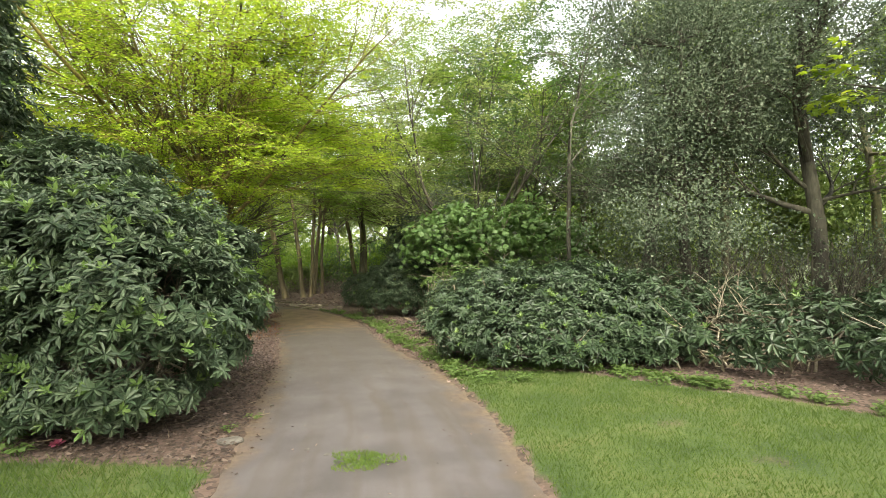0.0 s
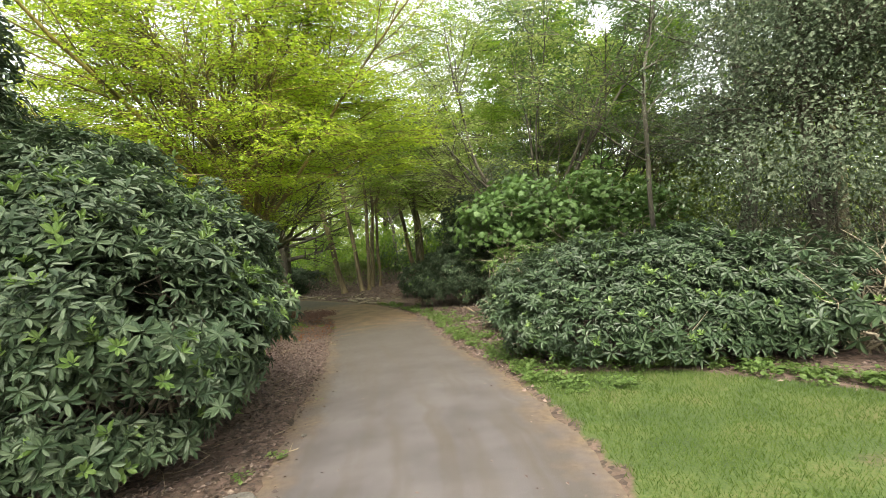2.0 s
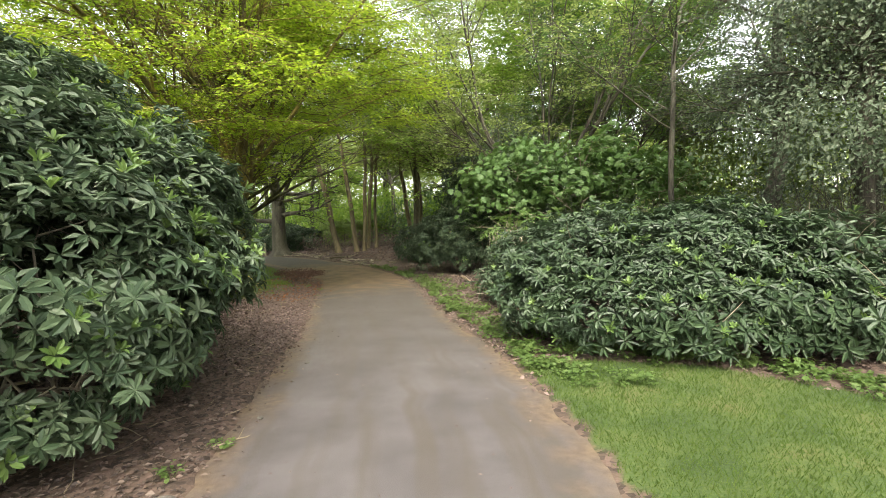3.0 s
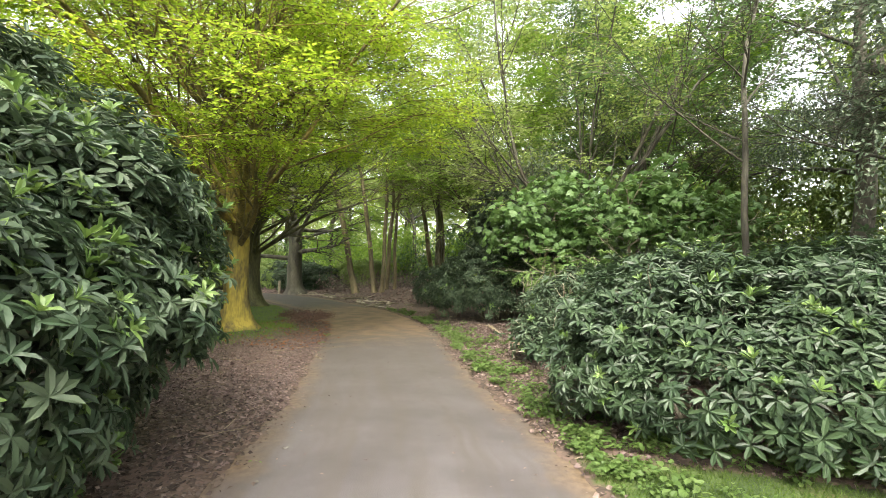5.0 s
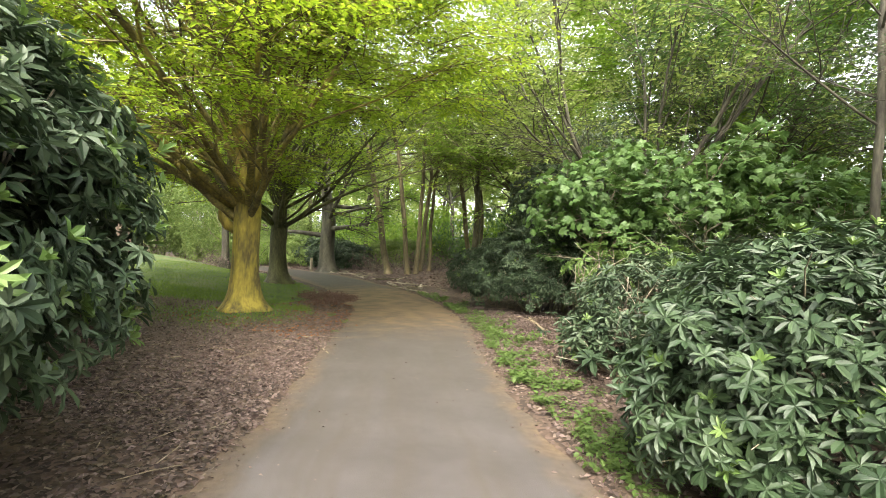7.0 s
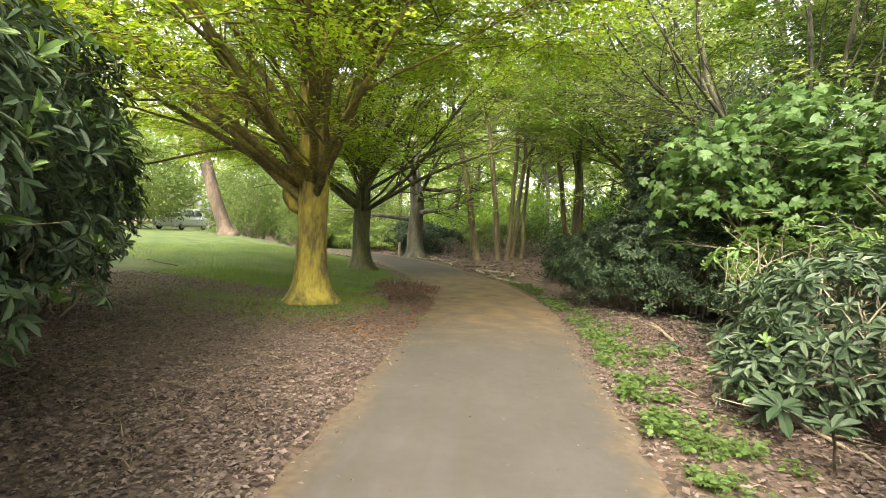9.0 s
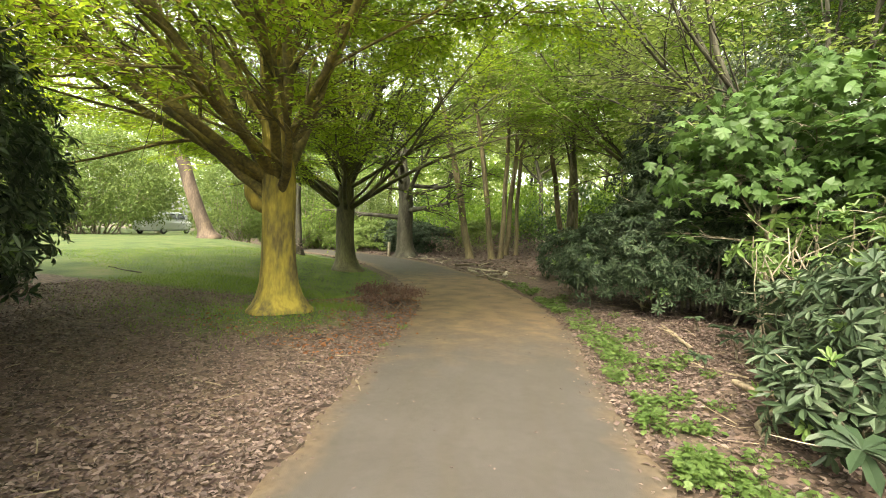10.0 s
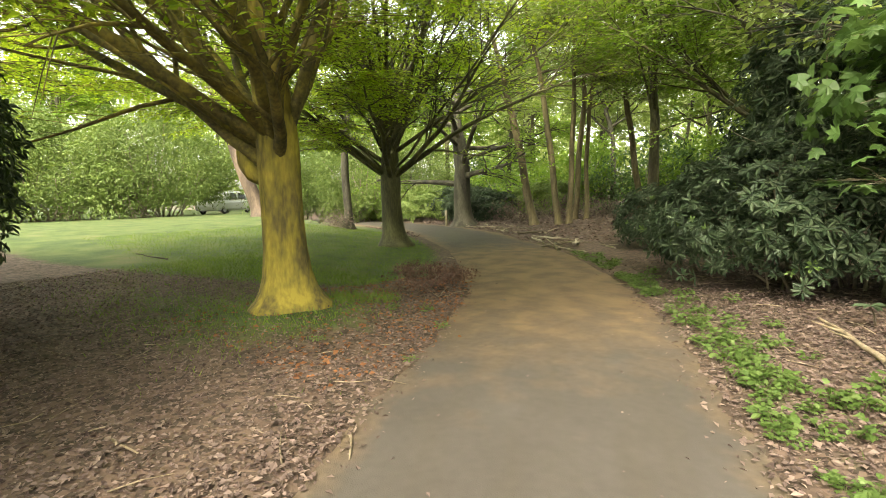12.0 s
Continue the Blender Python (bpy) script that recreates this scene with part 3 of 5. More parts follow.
def rhododendron(at, lumps, count, label, mat=M_RHODO, young=0.09, size=1.0, seed=1, singles=0, stems=26, low=-0.55, droop=0.55, gaps=1.0):
    rng = np.random.default_rng(seed)
    x, y = at
    root = thing("rhododendron", (x, y, height(x, y)), label, "shrub", "rhododendrons beside the path")
    part("stem_tangle", stems_of(lumps, rng, stems), root, "thin twisting grey-brown stems", "stuff")
    p, nor = lump_points(lumps, count, rng, (0.86, 1.04), low, gaps)
    q, nq = lump_points(lumps, int(count * 0.62), rng, (0.58, 0.86), low)
    axis = unit(nor * 0.75 + np.array([0, 0, droop]) + rng.normal(0, 0.22, nor.shape))
    sc = size * rng.uniform(0.75, 1.25, count)
    fresh = rng.random(count) < young
    if singles:
        d, _ = off_path(p[:, 0] + x, p[:, 1] + y)
        near = np.argsort(d + p[:, 2] * 0.25)[:singles]
        rot = frames_round(axis, rng)
        for i in near:
            kind = "young" if fresh[i] else "old"
            data = whorl_mesh(kind, int(rng.integers(3 if fresh[i] else 5)), M_RHODO_NEW if fresh[i] else mat)
            o = part("leafy_shoot", data, root)
            o.matrix_basis = Matrix.Translation(p[i]) @ Matrix(rot[i].tolist()).to_4x4() @ Matrix.Scale(sc[i], 4)
        keep = np.ones(count, bool)
        keep[near] = False
        p, axis, sc, fresh, nor = p[keep], axis[keep], sc[keep], fresh[keep], nor[keep]
    old = ~fresh
    inner = spread(INNER, q, unit(nq + np.array([0, 0, 0.5]) + rng.normal(0, 0.4, nq.shape)), size * rng.uniform(0.8, 1.2, len(q)), rng)
    v, f = merge([spread(INNER if size > 1.5 else WHORLS, p[old], axis[old], sc[old], rng), inner])
    part("foliage", mesh_of("foliage", v, f, mat), root, kind="stuff")
    if fresh.any():
        v, f = spread(YOUNG, p[fresh] + nor[fresh] * 0.04, axis[fresh], sc[fresh], rng)
        part("young_foliage", mesh_of("young_foliage", v, f, M_RHODO_NEW), root, "bright yellow-green young leaf whorls", "stuff")
    return root


def leaf_cloud(lumps, n, leaf, rng, per=22, depth=(0.55, 1.0), loose=0.28, outline=DIAMOND, width=0.55, low=-0.8, flat=0.5, face=0.4):
    """Leaves gathered in many small clumps with gaps between; face: how far blades turn outward instead of up."""
    c, nor = lump_points(lumps, max(4, n // per), rng, depth, low)
    i = np.repeat(np.arange(len(c)), per)
    p = c[i] + rng.normal(0, loose, (len(i), 3)) * np.array([1, 1, 1 - flat * 0.6])
    way = unit(nor[i] * 0.5 + rng.normal(0, 0.8, p.shape) + np.array([0, 0, -0.25 - 0.5 * max(face - 0.4, 0)]))
    up = nor[i] * face + np.array([0, 0, 0.7]) + rng.normal(0, 0.45, p.shape)
    ok = p[:, 2] > 0.05
    s = leaf * rng.uniform(0.65, 1.25, ok.sum())
    return leaves(p[ok], way[ok], up[ok], s, s * width, outline)


def shrub(name, at, lumps, n, leaf, mat, label, category="shrub", group="", seed=1, per=22, loose=0.28, stems=14, outline=DIAMOND, width=0.55, stem_r=0.03, depth=(0.55, 1.0), low=-0.8, stem_mat=None):
    rng = np.random.default_rng(seed)
    root = thing(name, (*at, height(*at)), label, category, group)
    if stems:
        part("stem_tangle", stems_of(lumps, rng, stems, stem_r, stem_mat), root, kind="stuff")
    v, f = leaf_cloud(lumps, n, leaf, rng, per, depth, loose, outline, width, low)
    part("foliage", mesh_of("foliage", v, f, mat), root, kind="stuff")
    return root


# ---- trees ----


def tree(name, at, label, trunk_r, fork, seed=1, lean=(0.0, 0.0), limbs=8, limb_len=(4, 6), elev=(35, 75), bend=0.0, subs=8, sub_len=0.45, twigs=6, twig_len=0.9,
         per=10, leaf=0.08, wide=0.58, leaf_mat=None, bark=None, limb_mat=None, extra=(), leader=0.0, outline=DIAMOND, flat=0.75, category="tree", group="", flare=0.9, bare=0.0, clouds=(), cloud_n=0, limb_share=0.42, flute=0.05, sprays=None, cloud_per=46, cloud_loose=0.27, cloud_face=0.4, tier=12, swell=0.0, extra_share=0.8):
    """A tree: fluted trunk, forking limbs and crown. extra: limbs as (azimuth, elevation, length, height, bend). leader: trunk going on above the fork."""
    rng = np.random.default_rng(seed)
    root = thing(name, (*at, height(*at)), label, category, group)
    h = np.concatenate([[-0.15, 0, 0.08, 0.2, 0.4], np.linspace(0.7, fork, 7)])
    pts = np.stack([lean[0] * h / fork + 0.03 * np.sin(h * 2 + seed), lean[1] * h / fork + 0.03 * np.cos(h * 1.7), h], 1)
    rad = trunk_r * (1 + flare * np.exp(-np.maximum(h, 0) / 0.22) - 0.14 * h / fork)
    rad *= 1 + swell * np.exp(-((h - fork) / 0.4)**2)
    if leader == 0:
        rad[-1] *= 0.8
    up = pts[-1]
    lines = []
    if leader:
        way = unit(np.array([lean[0] * 0.6, lean[1] * 0.6, fork]))
        lead = limb(up, way, leader, 0.1, 0.07, 8, rng)
        pts = np.vstack([pts, lead[1:]])
        rad = np.concatenate([rad, rad[-1] * np.linspace(0.94, 0.16, len(lead) - 1)])
    v, f = tube(pts, rad, 18, flute, seed)
    part("trunk", mesh_of("trunk", v, f, bark, True), root)
    specs = []
    for i in range(limbs):
        az = 360 / limbs * i + rng.normal(0, 14)
        if leader:
            k = rng.uniform(0.0, 0.9)
            p, _ = at_share(np.vstack([pts[11:12], lead[1:]]), k)
            size = (1 - 0.6 * k)
        else:
            p, size = up + np.array([0, 0, rng.uniform(-0.5, -0.05)]), 1
        specs.append((p, az, rng.uniform(*elev), rng.uniform(*limb_len) * size, bend, trunk_r * limb_share * (0.6 + 0.4 * size) * rng.uniform(0.5, 1.1)))
    for az, el, ln, z, bd in extra:
        s = min(max(z / fork, 0), 1)
        specs.append((np.array([lean[0] * s, lean[1] * s, z]), az, el, ln, bd, trunk_r * limb_share * extra_share))
    wood, tw_at, tw_way, tw_len = [], [], [], []
    for p, az, el, ln, bd, r0 in specs:
        a, e = math.radians(az), math.radians(el)
        line = limb(p, (math.cos(a) * math.cos(e), math.sin(a) * math.cos(e), math.sin(e)), ln, bd, 0.07, 9, rng)
        part("limb", mesh_of("limb", *tube(line, r0 * np.linspace(1, 0.14, len(line))**0.8, 8, 0.04, az), limb_mat or bark, True), root)
        for k in range(subs):
            s = rng.uniform(0.22, 1.0)
            q, w = at_share(line, s)
            sub = limb(q, turned(w, rng.uniform(0.35, 0.8), rng, 0.25), ln * sub_len * (1.15 - 0.6 * s), bd * 0.4, 0.09, 6, rng)
            wood.append(tube(sub, r0 * (1 - 0.75 * s) * 0.42 * np.linspace(1, 0.15, len(sub)) + 0.004, 5))
            for _ in range(twigs):
                g, gw = at_share(sub, rng.uniform(0.2, 1.0))
                d = turned(gw, rng.uniform(0.4, 1.0), rng, flat)
                d[2] *= 1 - flat * 0.6
                tw_at.append(g)
                tw_way.append(unit(d))
                tw_len.append(twig_len * rng.uniform(0.6, 1.2))
                wood.append(tube(np.array([g, g + tw_way[-1] * tw_len[-1] * 0.5 + (0, 0, 0.02), g + tw_way[-1] * tw_len[-1]]), (0.007, 0.005, 0.002), 3))
    on_limbs = len(tw_at)
    if sprays:
        sp, sn = lump_points(sprays[0], sprays[1] // tier, rng, (0.62, 1.04), -0.9)
        for c, o in zip(sp, sn):
            out = unit(np.array([o[0], o[1], 0.0]) + rng.normal(0, 0.3, 3) * (1, 1, 0))
            tilt = rng.normal(-0.08, 0.1)
            across = np.array([-out[1], out[0], rng.normal(0, 0.08)])
            reach = twig_len * rng.uniform(1.0, 1.9)
            stem = np.array([c - out * reach * 0.75 - (0, 0, 0.12), c - out * reach * 0.2, c + out * reach * 0.6 + (0, 0, tilt * reach)])
            wood.append(tube(stem, (0.011, 0.008, 0.003), 4))
            for k in range(tier):
                g, _ = at_share(stem, (k + 0.5) / tier)
                d = unit(out * rng.uniform(0.5, 1.1) + across * rng.uniform(0.5, 1.1) * (1 if k % 2 else -1) + (0, 0, tilt + rng.normal(0, 0.05)))
                ln = twig_len * rng.uniform(0.5, 1.0)
                tw_at.append(g)
                tw_way.append(d)
                tw_len.append(ln)
                wood.append(tube(np.array([g, g + d * ln * 0.5 + (0, 0, 0.015), g + d * ln]), (0.006, 0.004, 0.002), 3))
    part("branchwork", mesh_of("branchwork", *merge(wood), limb_mat or bark, True), root, kind="stuff")
    A, W, T = np.array(tw_at), np.array(tw_way), np.array(tw_len)
    pieces = []
    if tw_at:
        keep = (rng.random(len(A)) >= bare) | (np.arange(len(A)) >= on_limbs)
        A, W, T = A[keep], W[keep], T[keep]
        n = len(A)
        s = np.tile(np.linspace(0.12, 1, per), n) + rng.normal(0, 0.03, n * per)
        i = np.repeat(np.arange(n), per)
        side = unit(np.cross(W, [0, 0, 1.0]))[i] * np.where(np.arange(n * per) % 2, 1, -1)[:, None]
        p = A[i] + W[i] * (T[i] * s)[:, None] + rng.normal(0, 0.025, (n * per, 3))
        way = unit(W[i] * 0.55 + side * 0.8 + np.array([0, 0, -0.22]) + rng.normal(0, 0.2, p.shape))
        size = leaf * rng.uniform(0.65, 1.2, len(p))
        pieces.append(leaves(p, way, np.array([0, 0, 1.0]) + rng.normal(0, 0.28, p.shape), size, size * wide, outline))
    if cloud_n:
        pieces.append(leaf_cloud(clouds, cloud_n, leaf, rng, cloud_per, (0.35, 1.0), cloud_loose, outline, wide, face=cloud_face))
    if pieces:
        v, f = merge(pieces)
        part("crown", mesh_of("crown", v, f, leaf_mat), root, kind="stuff")
    return root

# ---- the large trees by the bend ----
HORN = dict(bark=M_BARK_GREEN, leaf_mat=M_HORNBEAM, group="hornbeams by the bend")
tree("hornbeam", (-7.7, 14.4), "old hornbeam with yellow lichen-covered trunk and fanning limbs", 0.265, 1.9, seed=4, limbs=34, limb_len=(6.5, 9), elev=(34, 74), bend=0.1, leader=3.2, limb_share=0.24, swell=0.08, extra_share=1.3, flare=0.9, flute=0.085,
     subs=9, sub_len=0.42, twigs=7, twig_len=0.9, per=17, leaf=0.09, flat=0.9, bare=0.65, tier=13, sprays=([(1.1, -3.0, 3.75, 2.7, 1.6, 1.1), (0.5, -2.4, 6.2, 3.8, 2.6, 1.6), (0, -0.8, 8.6, 4.8, 4.4, 2.6), (-3.4, 0.2, 4.9, 3.4, 3.4, 1.5), (3.0, 0.2, 4.7, 1.9, 2.2, 1.3), (-4.6, 2.6, 3.9, 3.0, 3.0, 1.4), (-5.2, -1.2, 4.3, 2.6, 2.8, 1.3), (-1.0, 1.2, 6.0, 4.4, 3.4, 2.0)], 9000), bark=M_BARK_YELLOW, limb_mat=M_BARK_MOSS, leaf_mat=M_HORNBEAM, group=HORN["group"],
     extra=[(-62, 26, 3.2, 1.9, 0.0), (-22, 34, 2.6, 1.7, 0.0), (-100, 38, 5.5, 1.9, 0.0), (-45, 44, 5.0, 1.8, 0), (-135, 36, 6.0, 1.85, 0), (172, 40, 6.5, 1.7, 0.15), (-80, 54, 8, 1.9, 0), (-30, 58, 7, 1.9, 0), (200, 36, 7, 1.7, 0.1), (228, 36, 6.5, 1.6, 0.1), (150, 30, 6.5, 1.9, 0), (120, 34, 6.5, 1.9, 0), (185, 52, 7.5, 1.9, 0), (30, 62, 7, 1.8, 0)])
stub = thing("branch_stub", (-7.96, 14.2, height(-7.7, 14.4) + 1.6), "broken-off mossy branch stub on the hornbeam", "branch")
part("stem", mesh_of("stem", *tube(np.array([(0.12, 0.08, -0.05), (0, 0, 0.02), (-0.1, -0.05, 0.16), (-0.13, -0.06, 0.3), (-0.13, -0.06, 0.31)]), (0.1, 0.1, 0.085, 0.07, 0.01), 10, 0.05, 2), M_BARK_YELLOW, True), stub)
tree("hornbeam", (-12.75, 20.9), "hornbeam with dark fluted trunk and fanning limbs", 0.3, 1.9, seed=9, limbs=34, limb_len=(5.5, 8.5), elev=(30, 74), bend=0.12, leader=2.8, limb_share=0.25, swell=0.1, extra_share=1.1, subs=9, sub_len=0.42, twigs=8, twig_len=1.0,
     per=11, leaf=0.12, flat=0.88, bare=0.65, sprays=([(0, 0, 6.6, 5.0, 5.0, 2.6), (0, 0, 9.0, 4, 4, 3)], 2600), extra=[(-50, 24, 5.0, 1.9, 0.1), (160, 22, 5.5, 1.9, 0.1), (-10, 26, 5, 1.9, 0.1), (-95, 36, 6, 1.9, 0.1), (-140, 32, 6, 1.9, 0.1), (30, 36, 6, 1.9, 0.1)], **HORN)
tree("tree", (-18.4, 23.7), "slim dark tree at the edge of the lawn", 0.17, 2.6, seed=12, limbs=9, limb_len=(2.5, 4), elev=(5, 55), subs=7, twigs=8, twig_len=1.0, per=10, leaf=0.15, bark=M_BARK, leaf_mat=M_HORNBEAM, leader=4)
tree("tree", (-17.2, 29.7), "thick grey tree with low spreading boughs", 0.42, 2.8, seed=15, limbs=12, limb_len=(4, 6.5), elev=(0, 60), subs=8, twigs=8, twig_len=1.1, per=10, leaf=0.16, bark=M_BARK, leaf_mat=M_WOODLAND, leader=5,
     extra=[(200, 8, 5, 2.0, -0.2), (-20, 5, 5, 2.4, -0.1)])
tree("leaning_tree", (-24.4, 23.2), "leaning reddish-brown tree trunk at the lawn's edge", 0.33, 4.2, seed=18, lean=(-1.1, -0.8), limbs=9, limb_len=(3.5, 6), elev=(15, 65), subs=7, twigs=6, twig_len=1.1, per=9, leaf=0.14, bark=M_BARK_RED, leaf_mat=M_HEDGE, leader=4)

# ---- slender woodland trees beyond the bend ----
SLIM = dict(group="slender woodland trees", bark=M_BARK_TAN, subs=7, sub_len=0.5, twigs=8, twig_len=0.9, leaf=0.14, per=10, flare=0.5)
for k, (x, y, r, lx, ly, mat) in enumerate([(-13.0, 29.2, 0.2, -0.75, -0.2, M_WOODLAND), (-11.7, 28.9, 0.15, -0.5, 0.0, M_PALE), (-11.35, 29.1, 0.13, 0.15, 0.1, M_PALE), (-11.75, 30.4, 0.14, 0.3, 0.1, M_PALE),
                                            (-11.2, 30.3, 0.11, 0.0, 0.2, M_PALE), (-9.3, 31.5, 0.15, -0.7, 0.1, M_WOODLAND), (-8.8, 31.9, 0.12, -0.3, 0.2, M_WOODLAND)]):
    tree("slender_tree", (x, y), "slender algae-green tree trunk standing in dead leaves", r * 0.85, 4.2, seed=40 + k, lean=(lx, ly), limbs=11, limb_len=(2.2, 4.2), elev=(5, 60), leaf_mat=mat, leader=6, **SLIM)

# multi-stemmed maple over the shrubs, with a long bough towards the path
tree("maple", (-0.9, 19.6), "grey many-stemmed maple with a long bough over the path", 0.2, 1.9, seed=61, limbs=8, limb_len=(6, 8.5), elev=(48, 80), subs=10, sub_len=0.4, twigs=10, twig_len=0.8, per=10, leaf=0.12, bark=M_BARK, leaf_mat=M_PALE,
     extra=[(172, 18, 5.5, 2.2, 0.1), (150, 30, 5.5, 2.3, -0.05), (205, 26, 5.0, 2.2, 0.1), (230, 40, 5, 2.2, 0), (20, 35, 5, 2.2, 0)], bare=0.35, limb_share=0.32, sprays=([(0.3, 0, 6.0, 3.4, 3.0, 2.6), (0, 0, 8.5, 3.0, 3.0, 2.5), (0, 0, 11.2, 2.8, 2.8, 2.3)], 900))
tree("slim_tree", (2.25, 15.3), "slim grey tree rising through the holly", 0.06, 3.2, seed=63, limbs=13, limb_len=(1.8, 3.2), elev=(10, 55), subs=5, twigs=5, twig_len=0.7, per=8, leaf=0.1, bark=M_BARK, leaf_mat=M_SYCAMORE, leader=6.5, bare=0.3, flare=0.4)
tree("maple", (1.6, 22.5), "grey maple in thin spring leaf", 0.16, 2.4, limb_share=0.34, seed=64, limbs=7, limb_len=(5, 8), elev=(45, 82), subs=10, sub_len=0.4, twigs=11, twig_len=0.9, per=11, leaf=0.13, bark=M_BARK, leaf_mat=M_SYCAMORE, sprays=([(0, 0, 6.5, 3.6, 3.2, 3.4), (0, 0, 10, 3.4, 3, 3)], 2300))
tree("maple", (-4.2, 25.5), "grey maple in thin spring leaf", 0.18, 2.6, seed=65, limbs=8, limb_len=(4.5, 7), elev=(35, 80), subs=10, sub_len=0.4, twigs=10, twig_len=0.9, per=10, leaf=0.13, bark=M_BARK_GREEN, leaf_mat=M_WOODLAND, bare=0.1, sprays=([(0, 0, 6.5, 3.4, 3.2, 3.2), (0.8, 0, 10.5, 3.6, 3.4, 3.4)], 2500))

tree("maple", (-7.4, 26.8), "tall maple in pale spring leaf beyond the bend", 0.16, 2.8, seed=66, limbs=9, limb_len=(4, 6.5), elev=(35, 80), subs=9, sub_len=0.4, twigs=9, twig_len=0.9, per=10, leaf=0.13, bark=M_BARK_GREEN, leaf_mat=M_WOODLAND, leader=4, sprays=([(0, 0, 7, 3.2, 3.2, 3), (0, 0, 11.0, 3.4, 3.2, 3.4)], 1900))

# ---- hollies to the right of the turf ----
HOLLY = dict(group="hollies behind the rhododendrons", bark=M_BARK, leaf_mat=M_HOLLY, leaf=0.063, wide=0.6, cloud_loose=0.27, cloud_face=0.8, flat=0.3, subs=9, twigs=7, twig_len=0.5, per=9)
tree("holly", (5.3, 14.6), "dark grey-green holly with bare lower limbs", 0.14, 2.4, seed=71, limbs=13, limb_len=(2.2, 3.6), elev=(-8, 55), leader=5.5, clouds=[(0.4, -0.6, 5.2, 2.2, 2.0, 2.6), (0.3, -0.6, 7.8, 1.8, 1.8, 2.0)], cloud_n=42000, **HOLLY)
tree("holly", (4.5, 17.8), "dark holly with a thick leaning trunk", 0.2, 3.2, seed=72, lean=(0.5, 0.1), limbs=11, limb_len=(2.5, 4), elev=(0, 60), leader=6, bare=0.62, clouds=[(-0.3, 0, 4.4, 1.4, 1.2, 1.0)], cloud_n=7000, **HOLLY)
tree("holly", (6.3, 11.9), "dark grey-green holly with drooping twigs", 0.14, 2.3, seed=73, limbs=13, limb_len=(2.0, 3.4), elev=(-10, 55), leader=5.5, clouds=[(0, 0, 5.4, 2.3, 2.2, 2.6), (0.4, 0.5, 8.2, 1.8, 1.8, 1.8)], cloud_n=42000, **HOLLY)
tree("holly", (4.15, 12.3), "slender holly with small grey-green leaves", 0.11, 2.2, seed=74, limbs=10, limb_len=(1.4, 2.4), elev=(0, 60), leader=4.6, clouds=[(-0.1, -0.5, 4.4, 1.9, 1.5, 2.0), (-0.5, -0.9, 6.6, 1.6, 1.4, 1.8), (-0.3, -0.9, 2.5, 1.7, 1.0, 0.9)], cloud_n=32000, **HOLLY)
tree("holly", (8.8, 9.0), "dark holly beside the turf", 0.14, 2.3, seed=75, limbs=12, limb_len=(2.0, 3.2), elev=(-5, 55), leader=5, clouds=[(0, 0, 4.6, 2.2, 2.2, 2.8)], cloud_n=30000, **HOLLY)
tree("sycamore", (7.6, 10.0), "young sycamore with bright fresh leaves", 0.09, 2.4, seed=76, limbs=7, limb_len=(1.8, 2.8), elev=(5, 45), subs=5, twigs=3, twig_len=0.5, per=5, leaf=0.17, wide=0.95, leaf_mat=M_HORNBEAM, bark=M_BARK, leader=3.5, outline=PALM)

# ---- rhododendrons and laurels ----
rhododendron((-4.45, 7.6), [(-0.2, 0, 1.35, 1.9, 1.6, 1.45), (-0.8, 0.2, 2.2, 1.6, 1.5, 1.25), (0.75, -0.2, 0.95, 1.25, 1.1, 1.05), (0.85, 0.05, 1.6, 1.05, 0.95, 0.9), (0.2, -0.85, 0.8, 1.4, 0.95, 0.95), (-1.4, -0.9, 1.0, 1.4, 0.9, 1.1), (0.75, -0.25, 0.55, 1.1, 1.0, 0.7), (0.62, 0.95, 1.5, 1.0, 0.85, 1.2), (0.95, -0.75, 0.5, 1.0, 0.65, 0.62), (0.1, -1.25, 0.45, 1.15, 0.6, 0.58), (-0.2, -1.0, 0.55, 1.3, 0.65, 0.72), (-1.5, -1.1, 0.6, 1.2, 0.65, 0.8), (1.5, -0.95, 1.15, 1.2, 1.1, 0.95), (1.3, 0.1, 1.3, 0.95, 0.95, 1.0), (0.9, -0.9, 1.85, 1.2, 1.0, 0.75), (1.2, -1.1, 0.5, 1.0, 0.8, 0.55), (1.0, 0.5, 1.4, 0.85, 0.75, 0.85)], 8000,
             "large glossy dark-green rhododendron with pale new shoots", seed=101, singles=300, size=0.82, young=0.12, gaps=0.5)
rhododendron((-7.4, 6.9), [(0, 0, 1.7, 2.2, 1.7, 2.0), (0.5, 0.3, 3.2, 1.7, 1.5, 1.3), (-1.2, 0.2, 2.2, 1.6, 1.6, 1.8), (0.8, 0.2, 4.2, 1.2, 1.2, 0.9), (0.3, 0.2, 5.2, 1.3, 1.2, 1.0), (-1.1, 0.1, 4.6, 1.3, 1.2, 1.1)], 3700, "tall greyish rhododendron behind the turf", seed=102)
rhododendron((-6.2, 9.15), [(0, 0, 1.8, 1.65, 1.5, 1.9), (-1.4, 0.6, 2.0, 1.7, 1.6, 2.0)], 1200, "dark rhododendron beside the leaf mould", seed=103, mat=M_RHODO, young=0.1)
rhododendron((-9.4, 10.95), [(0, 0, 2.0, 1.5, 1.25, 1.6), (-1.2, 0.1, 2.2, 1.7, 1.35, 1.8), (0.1, 0.1, 1.1, 1.1, 1.0, 0.8)], 1200, "dark rhododendron overhanging the edge of the lawn", seed=104, mat=M_RHODO, young=0.02, low=-0.9)
